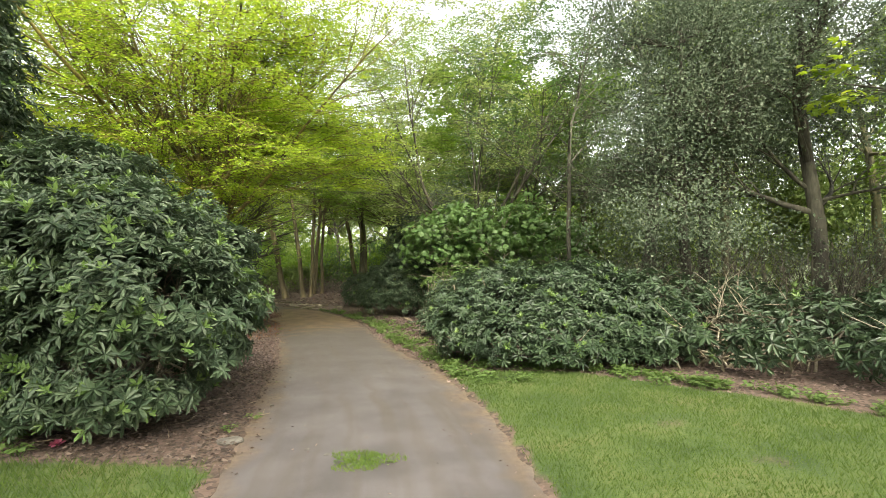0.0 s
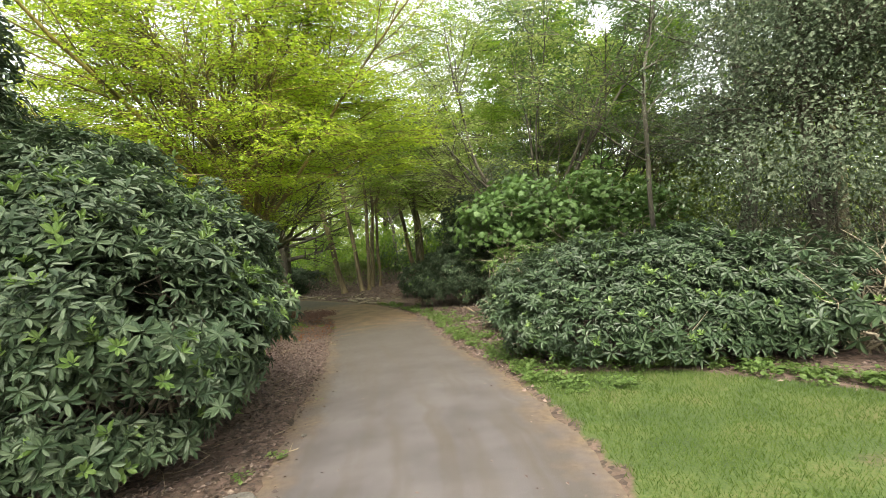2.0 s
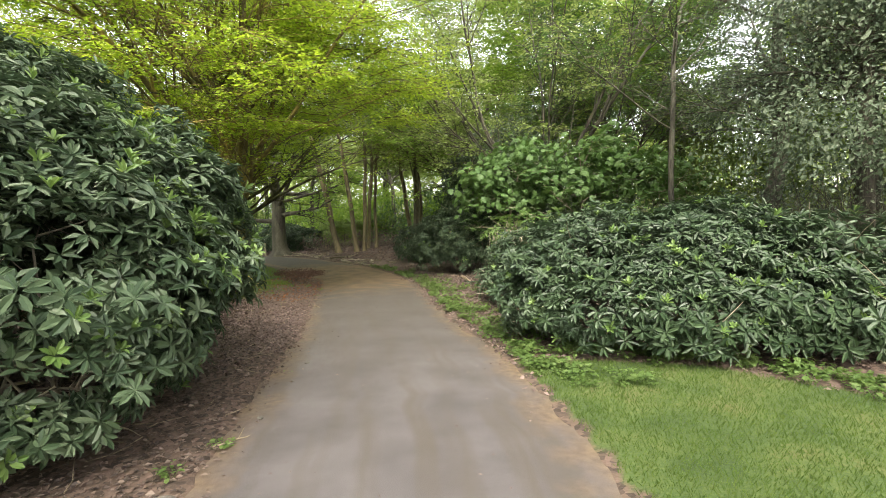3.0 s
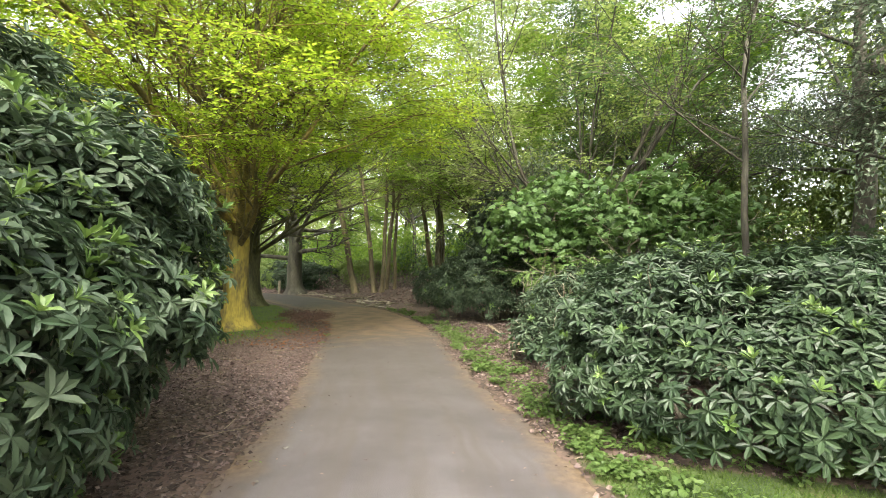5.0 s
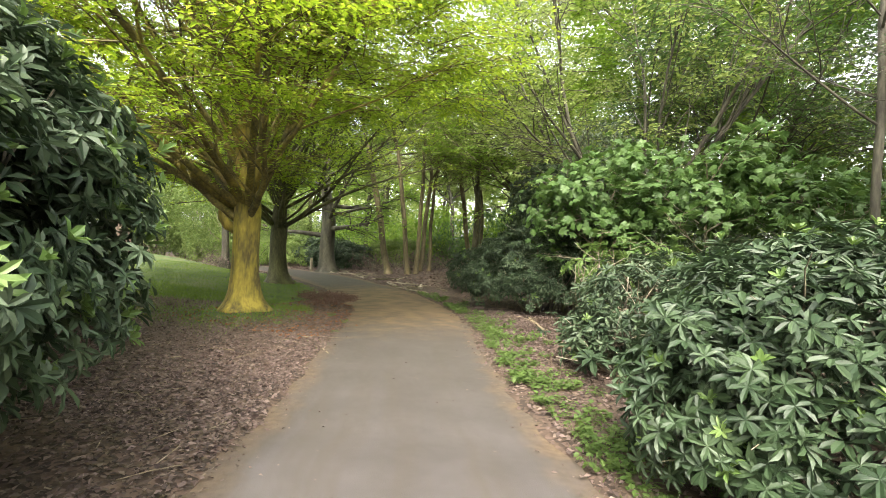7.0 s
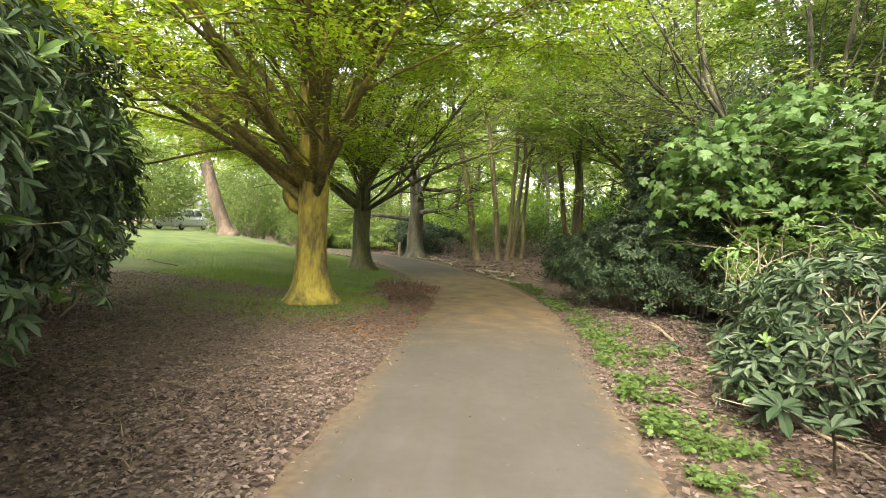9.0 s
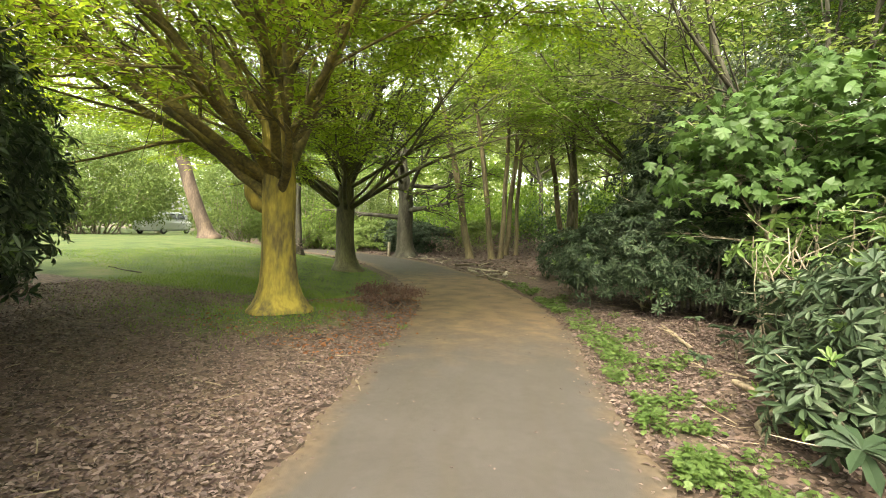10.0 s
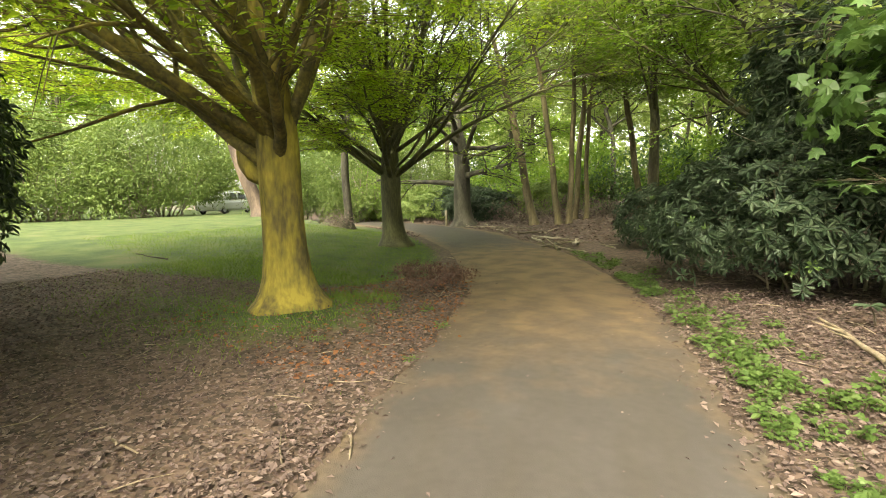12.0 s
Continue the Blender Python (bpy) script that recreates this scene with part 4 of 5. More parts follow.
# Added out of view west of the last one, to shade the ground beyond.
rhododendron((-13.2, 9.6), [(0, 0, 2.2, 2.2, 1.7, 2.2), (-1.8, -0.2, 2.4, 1.9, 1.7, 2.3), (0.6, 0.1, 3.6, 1.5, 1.4, 1.2)], 1300, "dark rhododendron overhanging the edge of the lawn", seed=116, mat=M_RHODO, young=0.02, low=-0.9, size=1.3)
rhododendron((1.35, 11.35), [(0, 0, 0.7, 1.65, 1.35, 0.95), (0.1, -0.75, 0.6, 1.3, 0.8, 0.75), (-0.95, -0.55, 0.6, 0.95, 0.8, 0.85), (0.7, -0.25, 0.85, 1.2, 1.1, 0.85), (-0.6, 0.3, 1.05, 1.0, 0.9, 0.62), (0.1, -1.1, 0.42, 1.4, 0.75, 0.5), (1.3, -0.8, 0.5, 1.2, 0.9, 0.6), (0.3, -1.0, 0.62, 0.95, 0.65, 0.58)], 3300,
             "spreading rhododendron with long leaves beside the path", mat=M_RHODO_DARK, seed=105, singles=300, size=0.8, young=0.06, gaps=0.15)
rhododendron((4.1, 10.6), [(0, 0, 0.5, 1.6, 1.2, 0.6), (1.0, -0.6, 0.55, 1.3, 1.0, 0.65), (-0.9, 0.3, 0.85, 0.9, 0.8, 0.7), (0.5, 0.4, 0.95, 0.7, 0.6, 0.5)], 520, "low dark rhododendron tangled with bare twigs", seed=106, mat=M_RHODO_DARK, young=0.05, stems=70)
rhododendron((6.6, 8.6), [(0, 0, 0.55, 1.6, 1.3, 0.65), (1.2, -1.0, 0.6, 1.4, 1.2, 0.7), (-0.4, 0.5, 0.95, 0.9, 0.8, 0.6), (1.0, 0.2, 0.9, 0.8, 0.8, 0.7)], 420, "low dark rhododendron at the back of the turf", seed=107, mat=M_RHODO_DARK, young=0.05, stems=60)
rhododendron((-0.35, 14.3), [(0, 0, 0.8, 0.95, 1.1, 0.75), (-0.5, 0.9, 0.6, 0.8, 0.8, 0.55), (0.9, -0.5, 0.9, 1.0, 1.0, 0.7), (-0.45, -0.5, 0.35, 0.75, 0.7, 0.38)], 620, "straggling open rhododendron with leggy stems", seed=108, young=0.08, size=0.92, stems=40)
rhododendron((-1.2, 15.9), [(0, 0, 1.25, 0.6, 0.6, 0.45), (0.8, 0.3, 1.3, 0.7, 0.7, 0.6)], 70, "leggy rhododendron with yellow-green leaves", seed=109, mat=M_RHODO_NEW, young=0.3, stems=20)
rhododendron((-2.95, 19.4), [(0.1, 0.2, 2.9, 1.0, 1.0, 0.9), (0, 0, 0.95, 1.9, 1.6, 1.2), (-0.9, 0.5, 0.8, 1.35, 1.4, 1.0), (0.8, 0.1, 2.2, 1.5, 1.3, 1.45), (1.7, -0.3, 1.0, 1.4, 1.3, 1.2), (0.1, 0.6, 1.9, 1.3, 1.2, 1.2), (1.3, 0.3, 3.0, 1.0, 1.0, 0.8)], 3400, "broad dark laurel mound at the bend of the path", seed=110, mat=M_RHODO, young=0.02, size=0.9, stems=30)
rhododendron((-5.9, 23.6), [(0, 0, 0.7, 1.3, 1.2, 0.9)], 420, "low dark laurel beyond the bend", seed=111, mat=M_RHODO_DARK, young=0.02)
shrub("laurel", (-1.4, 20.9), [(0, 0, 2.4, 1.8, 1.5, 1.9), (-0.5, -0.3, 3.7, 1.2, 1.2, 1.2), (1.9, 0.2, 1.8, 1.8, 1.6, 1.7)], 24000, 0.12, M_HOLLY, "tall dark evergreen behind the sycamore", group="evergreens", seed=112, width=0.4)
shrub("thicket", (1.6, 18.6), [(0, 0, 1.0, 2.2, 1.6, 1.1), (2.4, -1.6, 1.0, 1.8, 1.5, 1.1), (-1.6, -0.2, 1.0, 1.6, 1.0, 1.1)], 8500, 0.09, M_HOLLY, "dense twiggy thicket under the trees", group="evergreens", seed=113, stems=110, stem_r=0.016)
shrub("thicket", (5.2, 12.0), [(0, 0, 1.5, 1.5, 0.9, 0.9), (-1.5, 0.1, 1.4, 1.0, 0.8, 0.8), (1.7, -0.6, 1.5, 1.1, 0.9, 0.9)], 2600, 0.07, M_HOLLY, "dense dark thicket of holly suckers and bare twigs", group="evergreens", seed=115, stems=230, stem_r=0.014, stem_mat=M_BARK)
shrub("thicket", (7.5, 13.6), [(0, 0, 1.0, 2.4, 1.2, 1.3), (-2.6, 0.2, 1.0, 1.8, 1.2, 1.4)], 2200, 0.07, M_HOLLY, "bare twiggy thicket beneath the hollies", group="evergreens", seed=114, stems=220, stem_r=0.016, stem_mat=M_BARK)

# sycamore saplings with tiers of lobed leaves
SYC = dict(bark=M_TWIG, leaf_mat=M_SYCAMORE, outline=PALM, leaf=0.165, wide=0.95, per=6, flat=0.7, group="sycamore saplings", flare=0.2, subs=4, sub_len=0.45, twigs=2, twig_len=0.5, cloud_per=9, cloud_loose=0.2, cloud_face=1.1, elev=(5, 55))
tree("sycamore_sapling", (-1.5, 17.5), "sycamore sapling with tiers of fresh lobed leaves", 0.05, 1.1, seed=81, limbs=11, limb_len=(1.2, 2.0), leader=2.3, clouds=[(-0.3, -0.1, 2.5, 1.1, 0.8, 0.8), (0.5, 0, 3.1, 1.1, 0.8, 0.65), (0.9, -0.2, 2.2, 0.8, 0.7, 0.5)], cloud_n=1150, **SYC)
tree("sycamore_sapling", (0.4, 17.3), "sycamore sapling with tiers of fresh lobed leaves", 0.05, 1.1, seed=82, limbs=11, limb_len=(1.2, 2.0), leader=2.2, clouds=[(-0.2, 0, 2.6, 1.2, 0.8, 0.8), (0.5, 0.1, 3.1, 1.0, 0.8, 0.6)], cloud_n=1000, **SYC)
tree("sycamore_sapling", (2.2, 17.3), "sycamore sapling with tiers of fresh lobed leaves", 0.05, 1.0, seed=83, limbs=9, limb_len=(1.1, 1.8), leader=1.7, clouds=[(-0.2, 0, 2.5, 1.1, 0.8, 0.75)], cloud_n=650, **SYC)

# ---- hedge, bank and woods in the distance ----
HEDGE_AT = [(-38, 6), (-37, 11.5), (-35.5, 16.5), (-33.5, 21.0), (-30.5, 30.5), (-26.5, 33.5)]
for k, (x, y) in enumerate(HEDGE_AT):
    rng = np.random.default_rng(200 + k)
    lumps = [(rng.uniform(-0.6, 0.6), rng.uniform(-3, 3), rng.uniform(1.5, 4.5), rng.uniform(1.6, 2.2), rng.uniform(2.2, 3), rng.uniform(1.8, 2.8)) for _ in range(6)]
    lumps = [(a, b, max(c, f * 0.9), d, e, f) for a, b, c, d, e, f in lumps]
    shrub("tall_shrub", (x, y), lumps, 30000, 0.17, M_HEDGE, "tall pale-green shrub at the back of the lawn", group="shrubs behind the lawn", seed=200 + k, stems=26, stem_r=0.05, loose=0.35, width=0.5)
for k, (x, y) in enumerate([(11, 27), (15, 23), (19, 18.5), (22, 13), (24, 7), (7, 30)]):
    shrub("tall_shrub", (x, y), [(0, 0, 2.2, 2.6, 2.6, 2.4), (1.2, -0.8, 4.2, 2.2, 2.2, 2.0), (-1.4, 0.9, 3.6, 2.2, 2.0, 2.0)], 9000, 0.26, M_HEDGE, "sunlit yellow-green shrub in the field beyond the hollies", group="shrubs beyond the hollies", seed=280 + k, stems=10, stem_r=0.05, loose=0.35)
for k, (x, y, s, m) in enumerate([(-22.6, 33.0, 1.25, M_HEDGE), (-25.2, 33.2, 1.3, M_HEDGE), (-20.0, 33.3, 1.2, M_RHODO_DARK), (-18.2, 32.2, 1.0, M_RHODO_DARK), (-15.5, 34.0, 1.1, M_HEDGE), (-28.0, 31.2, 1.3, M_HEDGE)]):
    rhododendron((x, y), [(0, 0, 0.6 * s, 1.7 * s, 1.4 * s, 0.95 * s), (0.9, 0.3, 0.6 * s, 1.3 * s, 1.2 * s, 0.85 * s)], 420, "low rounded rhododendron behind the path", seed=220 + k, mat=m, young=0.0, size=1.7, stems=8)
for k, (x, y) in enumerate([(-12.5, 33.5), (-9.5, 35.0), (-15.0, 31.6), (-7.0, 33.5)]):
    shrub("bramble", (x, y), [(0, 0, 0.3, 1.8, 1.4, 0.55), (1.2, 0.6, 0.25, 1.3, 1.2, 0.45)], 900, 0.12, M_LITTER, "brown tangle of dead bracken and bramble", group="brambles in the wood", seed=240 + k, stems=90, stem_r=0.012)

wood_a = tree("woodland_tree", (-6.0, 39.0), "woodland tree in light spring leaf", 0.2, 4.5, seed=91, limbs=14, limb_len=(2.8, 5), elev=(0, 60), subs=8, twigs=8, twig_len=1.2, per=9, leaf=0.27, bark=M_BARK_GREEN, leaf_mat=M_WOODLAND, leader=8, group="woodland trees", flare=0.4)
wood_b = tree("woodland_tree", (-14.0, 40.0), "woodland tree in pale spring leaf", 0.16, 4.0, seed=92, limbs=14, limb_len=(2.8, 4.6), elev=(0, 60), subs=8, twigs=8, twig_len=1.2, per=9, leaf=0.27, bark=M_BARK, leaf_mat=M_PALE, leader=8, group="woodland trees", flare=0.4)
rng = np.random.default_rng(300)
# Last two are unseen behind the start; (-2.3, -3.0) is added to shade the rhododendron.
SPOTS = [(-20, 38), (-26, 39), (-32, 38), (-17, 45), (-23, 46), (-10, 45), (-3, 44), (2, 37), (5, 31), (3, 43), (-30, 46), (-38, 42), (-13, 51), (-6, 52), (-20, 53), (10, 26), (-1, 31), (-40, 33), (-43, 24), (-44, 14), (-43, 4), (8, 46), (-28, 54), (8, 20.5), (14.5, 31), (15, 9.5), (13, 21), (17, 14), (4, 27), (20, 27), (-5, 33), (-36, 48), (-41, 19), (-39, 28), (-42, 9), (-48, 20), (-36, 35), (-2.3, -3.0), (-10, -8)]
for k, (x, y) in enumerate(SPOTS):
    s = rng.uniform(0.8, 1.15)
    copy_thing(wood_a if k % 3 else wood_b, Matrix.Translation((x, y, height(x, y))) @ Matrix.Rotation(rng.uniform(0, 6.28), 4, "Z") @ Matrix.Diagonal((s, s, s, 1)))
for k, (x, y) in enumerate([(-16, 36.5), (-12, 37), (-8.5, 36.5), (-4.5, 35), (-20.5, 37), (-2, 31.5), (-11, 41), (-5.5, 40), (-17, 41), (-23, 42), (0, 38.5), (-28, 43), (-9, 48), (-2, 48), (-15, 48)]):
    shrub("understorey_shrub", (x, y), [(0, 0, 1.4, 2.6, 1.6, 1.5), (1.5, 0.5, 2.6, 1.8, 1.4, 1.5)], 2600, 0.24, M_SYCAMORE if k % 2 else M_WOODLAND, "leafy bright-green understorey shrub in the wood", group="understorey shrubs", seed=260 + k, stems=8, loose=0.35)


def far_woods():
    """A ring of distant tree crowns round the whole place, low where open fields lie."""
    rng = np.random.default_rng(400)
    lumps = []
    for a in np.arange(0, 360, 4.0):
        open_side = 20 < a < 70
        r = rng.uniform(80, 95) if open_side else rng.uniform(58, 72)
        h = rng.uniform(5, 8) if open_side else rng.uniform(7.5, 10.5)
        x, y = -8 + r * math.cos(math.radians(a)), 15 + r * math.sin(math.radians(a))
        lumps.append((x, y, h * 0.85, 5.5, 5.5, h))
    v, f = leaf_cloud(lumps, 120000, 0.9, rng, 20, (0.6, 1.0), 0.8)
    tagged(new("far_woods", mesh_of("far_woods", v, f, M_PALE)), "distant belt of light-green woodland", "woods", kind="stuff")


far_woods()

# ---- litter, grass and weeds ----


def scatter(box, n, rng, test):
    x, y = rng.uniform(box[0], box[1], n), rng.uniform(box[2], box[3], n)
    m = test(x, y)
    return x[m], y[m]


def build_litter():
    rng = np.random.default_rng(501)

    def bare(x, y):
        d, side = off_path(x, y)
        edge = np.where(d < 0.06, np.exp(-((0.06 - d) / 0.07)), 1.0)
        return (rng.random(len(x)) < (1 - turf_mask(x, y) * 1.1) * edge) & (d > -0.5)

    for name, label, box, n, size, mat in (("leaf_litter", "thick brown dead leaves on the ground", (-13, -2.0, 9.6, 17.6), 96000, 0.037, M_LITTER),
                                           ("leaf_litter", "dark leaf mould under the rhododendrons", (-7.5, -0.9, 5.7, 10.3), 22000, 0.045, M_MOULD),
                                           ("leaf_litter", "brown dead leaves under the shrubs", (-6.0, 6.5, 8.6, 24), 30000, 0.058, M_LITTER),
                                           ("leaf_litter", "thick brown dead leaves beside the weeds", (-5.0, 1.6, 10.2, 19), 26000, 0.05, M_LITTER),
                                           ("leaf_litter", "pale dead leaves on the woodland floor", (-22, -4, 24, 38), 14000, 0.13, M_LITTER),
                                           ("leaf_litter", "scattered russet dead leaves", (-8.6, -5.4, 13.2, 17.8), 4200, 0.055, M_RUSSET)):
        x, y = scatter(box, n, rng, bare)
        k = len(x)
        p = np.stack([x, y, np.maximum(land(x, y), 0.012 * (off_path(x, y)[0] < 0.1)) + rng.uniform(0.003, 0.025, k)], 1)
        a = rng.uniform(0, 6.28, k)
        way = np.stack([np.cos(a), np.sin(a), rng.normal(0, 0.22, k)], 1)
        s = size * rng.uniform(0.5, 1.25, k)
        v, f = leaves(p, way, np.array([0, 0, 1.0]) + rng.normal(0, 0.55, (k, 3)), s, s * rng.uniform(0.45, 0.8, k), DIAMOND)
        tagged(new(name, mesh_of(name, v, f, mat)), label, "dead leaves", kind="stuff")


def build_grass():
    rng = np.random.default_rng(502)

    def turf(x, y):
        return rng.random(len(x)) < turf_mask(x, y)**1.5

    for label, box, n, h in (("short mown grass beside the path", (-1.2, 6.4, 2.8, 10.8), 190000, 0.04), ("rough grass in front of the rhododendrons", (-5.8, -0.6, 3.0, 6.9), 36000, 0.075),
                             ("thin grass at the foot of the hornbeam", (-13.5, -6.2, 12.2, 17.2), 26000, 0.06), ("sparse grass along the path edge", (-6, 0.5, 9, 20), 12000, 0.06),
                             ("mown lawn grass", (-19, -8.5, 14.5, 25), 40000, 0.05)):
        def fading(x, y):
            edge = np.minimum.reduce([x - box[0], box[1] - x, y - box[2], box[3] - y])
            return turf(x, y) & (rng.random(len(x)) < ease(edge / 0.7))

        x, y = scatter(box, n, rng, fading)
        k = len(x)
        p = np.stack([x, y, land(x, y) - 0.004], 1)
        a = rng.uniform(0, 6.28, k)
        way = np.stack([np.cos(a) * 0.5, np.sin(a) * 0.5, np.ones(k)], 1) + rng.normal(0, 0.15, (k, 3))
        s = h * rng.uniform(0.5, 1.4, k)
        v, f = leaves(p, way, np.stack([np.sin(a), -np.cos(a), np.zeros(k)], 1), s, 0.007 * (1 + 0.6 * (box[0] < -12)), BLADE)
        tagged(new("grass", mesh_of("grass", v, f, M_TUFT if box[0] < -10 else M_GRASS)), label, "grass", kind="stuff")


def tuft_of_grass(at, radius, n, h, label, seed):
    rng = np.random.default_rng(seed)
    r, a = radius * np.sqrt(rng.random(n)), rng.uniform(0, 6.28, n)
    r = r * (1 + 0.25 * np.sin(3 * a + seed) + 0.2 * np.sin(5 * a))
    p = np.stack([r * np.cos(a) * 1.25, r * np.sin(a) * 1.05, np.full(n, -0.005)], 1)
    b = rng.uniform(0, 6.28, n)
    way = np.stack([np.cos(b) * 0.6, np.sin(b) * 0.6, np.ones(n)], 1)
    s = h * rng.uniform(0.4, 1.3, n)
    v, f = leaves(p, way, np.stack([np.sin(b), -np.cos(b), np.zeros(n)], 1), s, 0.009, BLADE)
    root = thing("grass_tuft", (*at, max(height(*at), 0.0) + 0.02 * (off_path(np.array([at[0]]), np.array([at[1]]))[0][0] < 0)), label, "grass tuft", "grass tufts")
    part("blades", mesh_of("blades", v, f, M_TUFT), root, kind="stuff")
    m = n // 9
    r, a = radius * np.sqrt(rng.random(m)), rng.uniform(0, 6.28, m)
    v, f = leaves(np.stack([r * np.cos(a) * 1.2, r * np.sin(a) * 0.8, rng.uniform(0.005, h * 0.5, m)], 1), np.stack([np.cos(a * 3), np.sin(a * 3), rng.normal(0.2, 0.2, m)], 1), np.tile([0, 0, 1.0], (m, 1)), 0.04, 0.026, DIAMOND)
    part("weed_leaves", mesh_of("weed_leaves", v, f, M_WEED), root, kind="stuff")


def weed_meshes():
    out = []
    for k in range(6):
        rng = np.random.default_rng(520 + k)
        n = 34
        a, t = rng.uniform(0, 6.28, n), rng.uniform(0.1, 1, n)
        r = 0.16 * np.sqrt(rng.random(n))
        p = np.stack([np.cos(a) * r, np.sin(a) * r, 0.03 + 0.17 * t * rng.uniform(0.4, 1, n)], 1)
        way = np.stack([np.cos(a + rng.normal(0, 0.6, n)), np.sin(a + rng.normal(0, 0.6, n)), rng.normal(0.05, 0.25, n)], 1)
        s = rng.uniform(0.05, 0.11, n)
        leaf = leaves(p, way, np.array([0, 0, 1.0]) + rng.normal(0, 0.25, (n, 3)), s, s * 0.75, LONG if k % 2 else PALM)
        stems = [tube(np.array([(q[0] * 0.3, q[1] * 0.3, -0.01), (q[0] * 0.8, q[1] * 0.8, q[2] * 0.7), q]), (0.003, 0.0025, 0.0015), 3) for q in p[::2]]
        out.append((mesh_of("leaves", *leaf, M_WEED), mesh_of("stalks", *merge(stems), M_WEED)))
    return out


def build_weeds():
    rng = np.random.default_rng(530)
    kinds = weed_meshes()
    spots = []
    for _ in range(230):
        i = rng.uniform(0, 1)
        y = 8.9 + 13.2 * i
        x = np.interp(y, [9.0, 10.5, 12.4, 14.3, 16.2, 17.9, 20.0, 23.4], [0.05, -0.75, -1.85, -2.8, -3.7, -4.7, -6.2, -9.3]) + 0.2 + abs(rng.normal(0, 0.38))
        spots.append((x, y, rng.uniform(0.3, 0.75)))
    for _ in range(110):
        x = rng.uniform(-0.3, 6.6)
        y = np.interp(x, [-0.6, 1.66, 3.64, 4.63, 8], [10.0, 9.9, 8.65, 7.85, 5.3]) + rng.normal(0.22, 0.16)
        spots.append((x, y, rng.uniform(0.4, 0.85)))
    spots += [(-3.6, 5.85, 0.9), (-3.35, 5.75, 0.7), (-1.95, 7.2, 0.5), (-5.9, 15.2, 0.45), (-6.5, 15.6, 0.5), (-5.4, 14.2, 0.35), (-6.8, 15.3, 0.5), (-2.55, 8.9, 0.35), (-6.4, 13.9, 0.35), (-4.1, 6.0, 0.8), (-1.95, 6.75, 0.45)]
    for x, y, s in spots:
        leaf, stalk = kinds[rng.integers(len(kinds))]
        root = thing("weed", (x, y, height(x, y)), "low bright-green leafy weed at the path edge", "weed", "weeds along the path")
        root.rotation_euler = (0, 0, rng.uniform(0, 6.28))
        root.scale = (s, s, s)
        part("leafage", leaf, root, kind="stuff")
        part("stalkwork", stalk, root, kind="stuff")


def fallen_branch(at, az, length, r, label, seed, forks=2, mat=M_WOOD_DEAD, lift=0.0):
    rng = np.random.default_rng(seed)
    n = 8
    a = math.radians(az)
    line = np.array([np.array([math.cos(a), math.sin(a), 0]) * length * (t - 0.5) for t in np.linspace(0, 1, n)])
    line[:, :2] += rng.normal(0, length * 0.018, (n, 2))
    line[:, 2] = r * 0.8 + np.linspace(0, lift, n) + np.abs(rng.normal(0, 0.008, n))
    root = thing("fallen_branch", (*at, max(height(*at), 0.0)), label, "branch", "fallen branches")
    part("stem", mesh_of("stem", *tube(line, np.linspace(r, r * 0.45, n), 8, 0.08, seed), mat, True), root)
    for _ in range(forks):
        p, w = at_share(line, rng.uniform(0.35, 0.85))
        d = turned(w, 0.7, rng, 0.9)
        d[2] = abs(d[2]) * 0.3 + 0.05
        f = limb(p, d, length * rng.uniform(0.18, 0.35), 0, 0.08, 4, rng)
        f[:, 2] = np.maximum(f[:, 2], r * 0.4)
        part("fork", mesh_of("fork", *tube(f, np.linspace(r * 0.5, r * 0.2, len(f)), 6), mat, True), root)


def stone(at, size, label, seed):
    rng = np.random.default_rng(seed)
    bm = bmesh.new()
    bmesh.ops.create_icosphere(bm, subdivisions=3, radius=1)
    for v in bm.verts:
        v.co *= 1 + 0.22 * noise.noise(v.co * 1.4 + Vector((seed, 0, 0))) + 0.05 * noise.noise(v.co * 5)
        v.co.z = max(min(v.co.z, 0.62), -0.5)
        v.co = Vector((v.co.x * size[0], v.co.y * size[1], v.co.z * size[2]))
    me = bpy.data.meshes.new("stone")
    bm.to_mesh(me)
    bm.free()
    for p in me.polygons:
        p.use_smooth = True
    me.materials.append(M_STONE)
    ob = new("stone", me)
    ob.location = (*at, max(height(*at), 0.012 if off_path(np.array([at[0]]), np.array([at[1]]))[0][0] < 0 else -1) + size[2] * 0.35)
    ob.rotation_euler = (0, 0, rng.uniform(0, 6.28))
    tagged(ob, label, "stone", "stones by the path")


def petals(at, seed):
    rng = np.random.default_rng(seed)
    n = 14
    a = rng.uniform(0, 6.28, n)
    way = np.stack([np.cos(a), np.sin(a), rng.uniform(0.1, 0.9, n)], 1)
    v, f = leaves(way * 0.01, way, np.tile([0, 0, 1.0], (n, 1)), 0.06, 0.045, LONG)
    root = thing("fallen_flower", (*at, height(*at) + 0.02), "fallen pink rhododendron flower lying on dead leaves", "flower", "fallen flowers")
    part("corolla", mesh_of("corolla", v, f, M_PINK), root)
    part("calyx", mesh_of("calyx", *tube(np.array([(0, 0, -0.015), (0, 0, 0.0), (0, 0, 0.015)]), (0.008, 0.012, 0.004), 6), M_WEED, True), root)


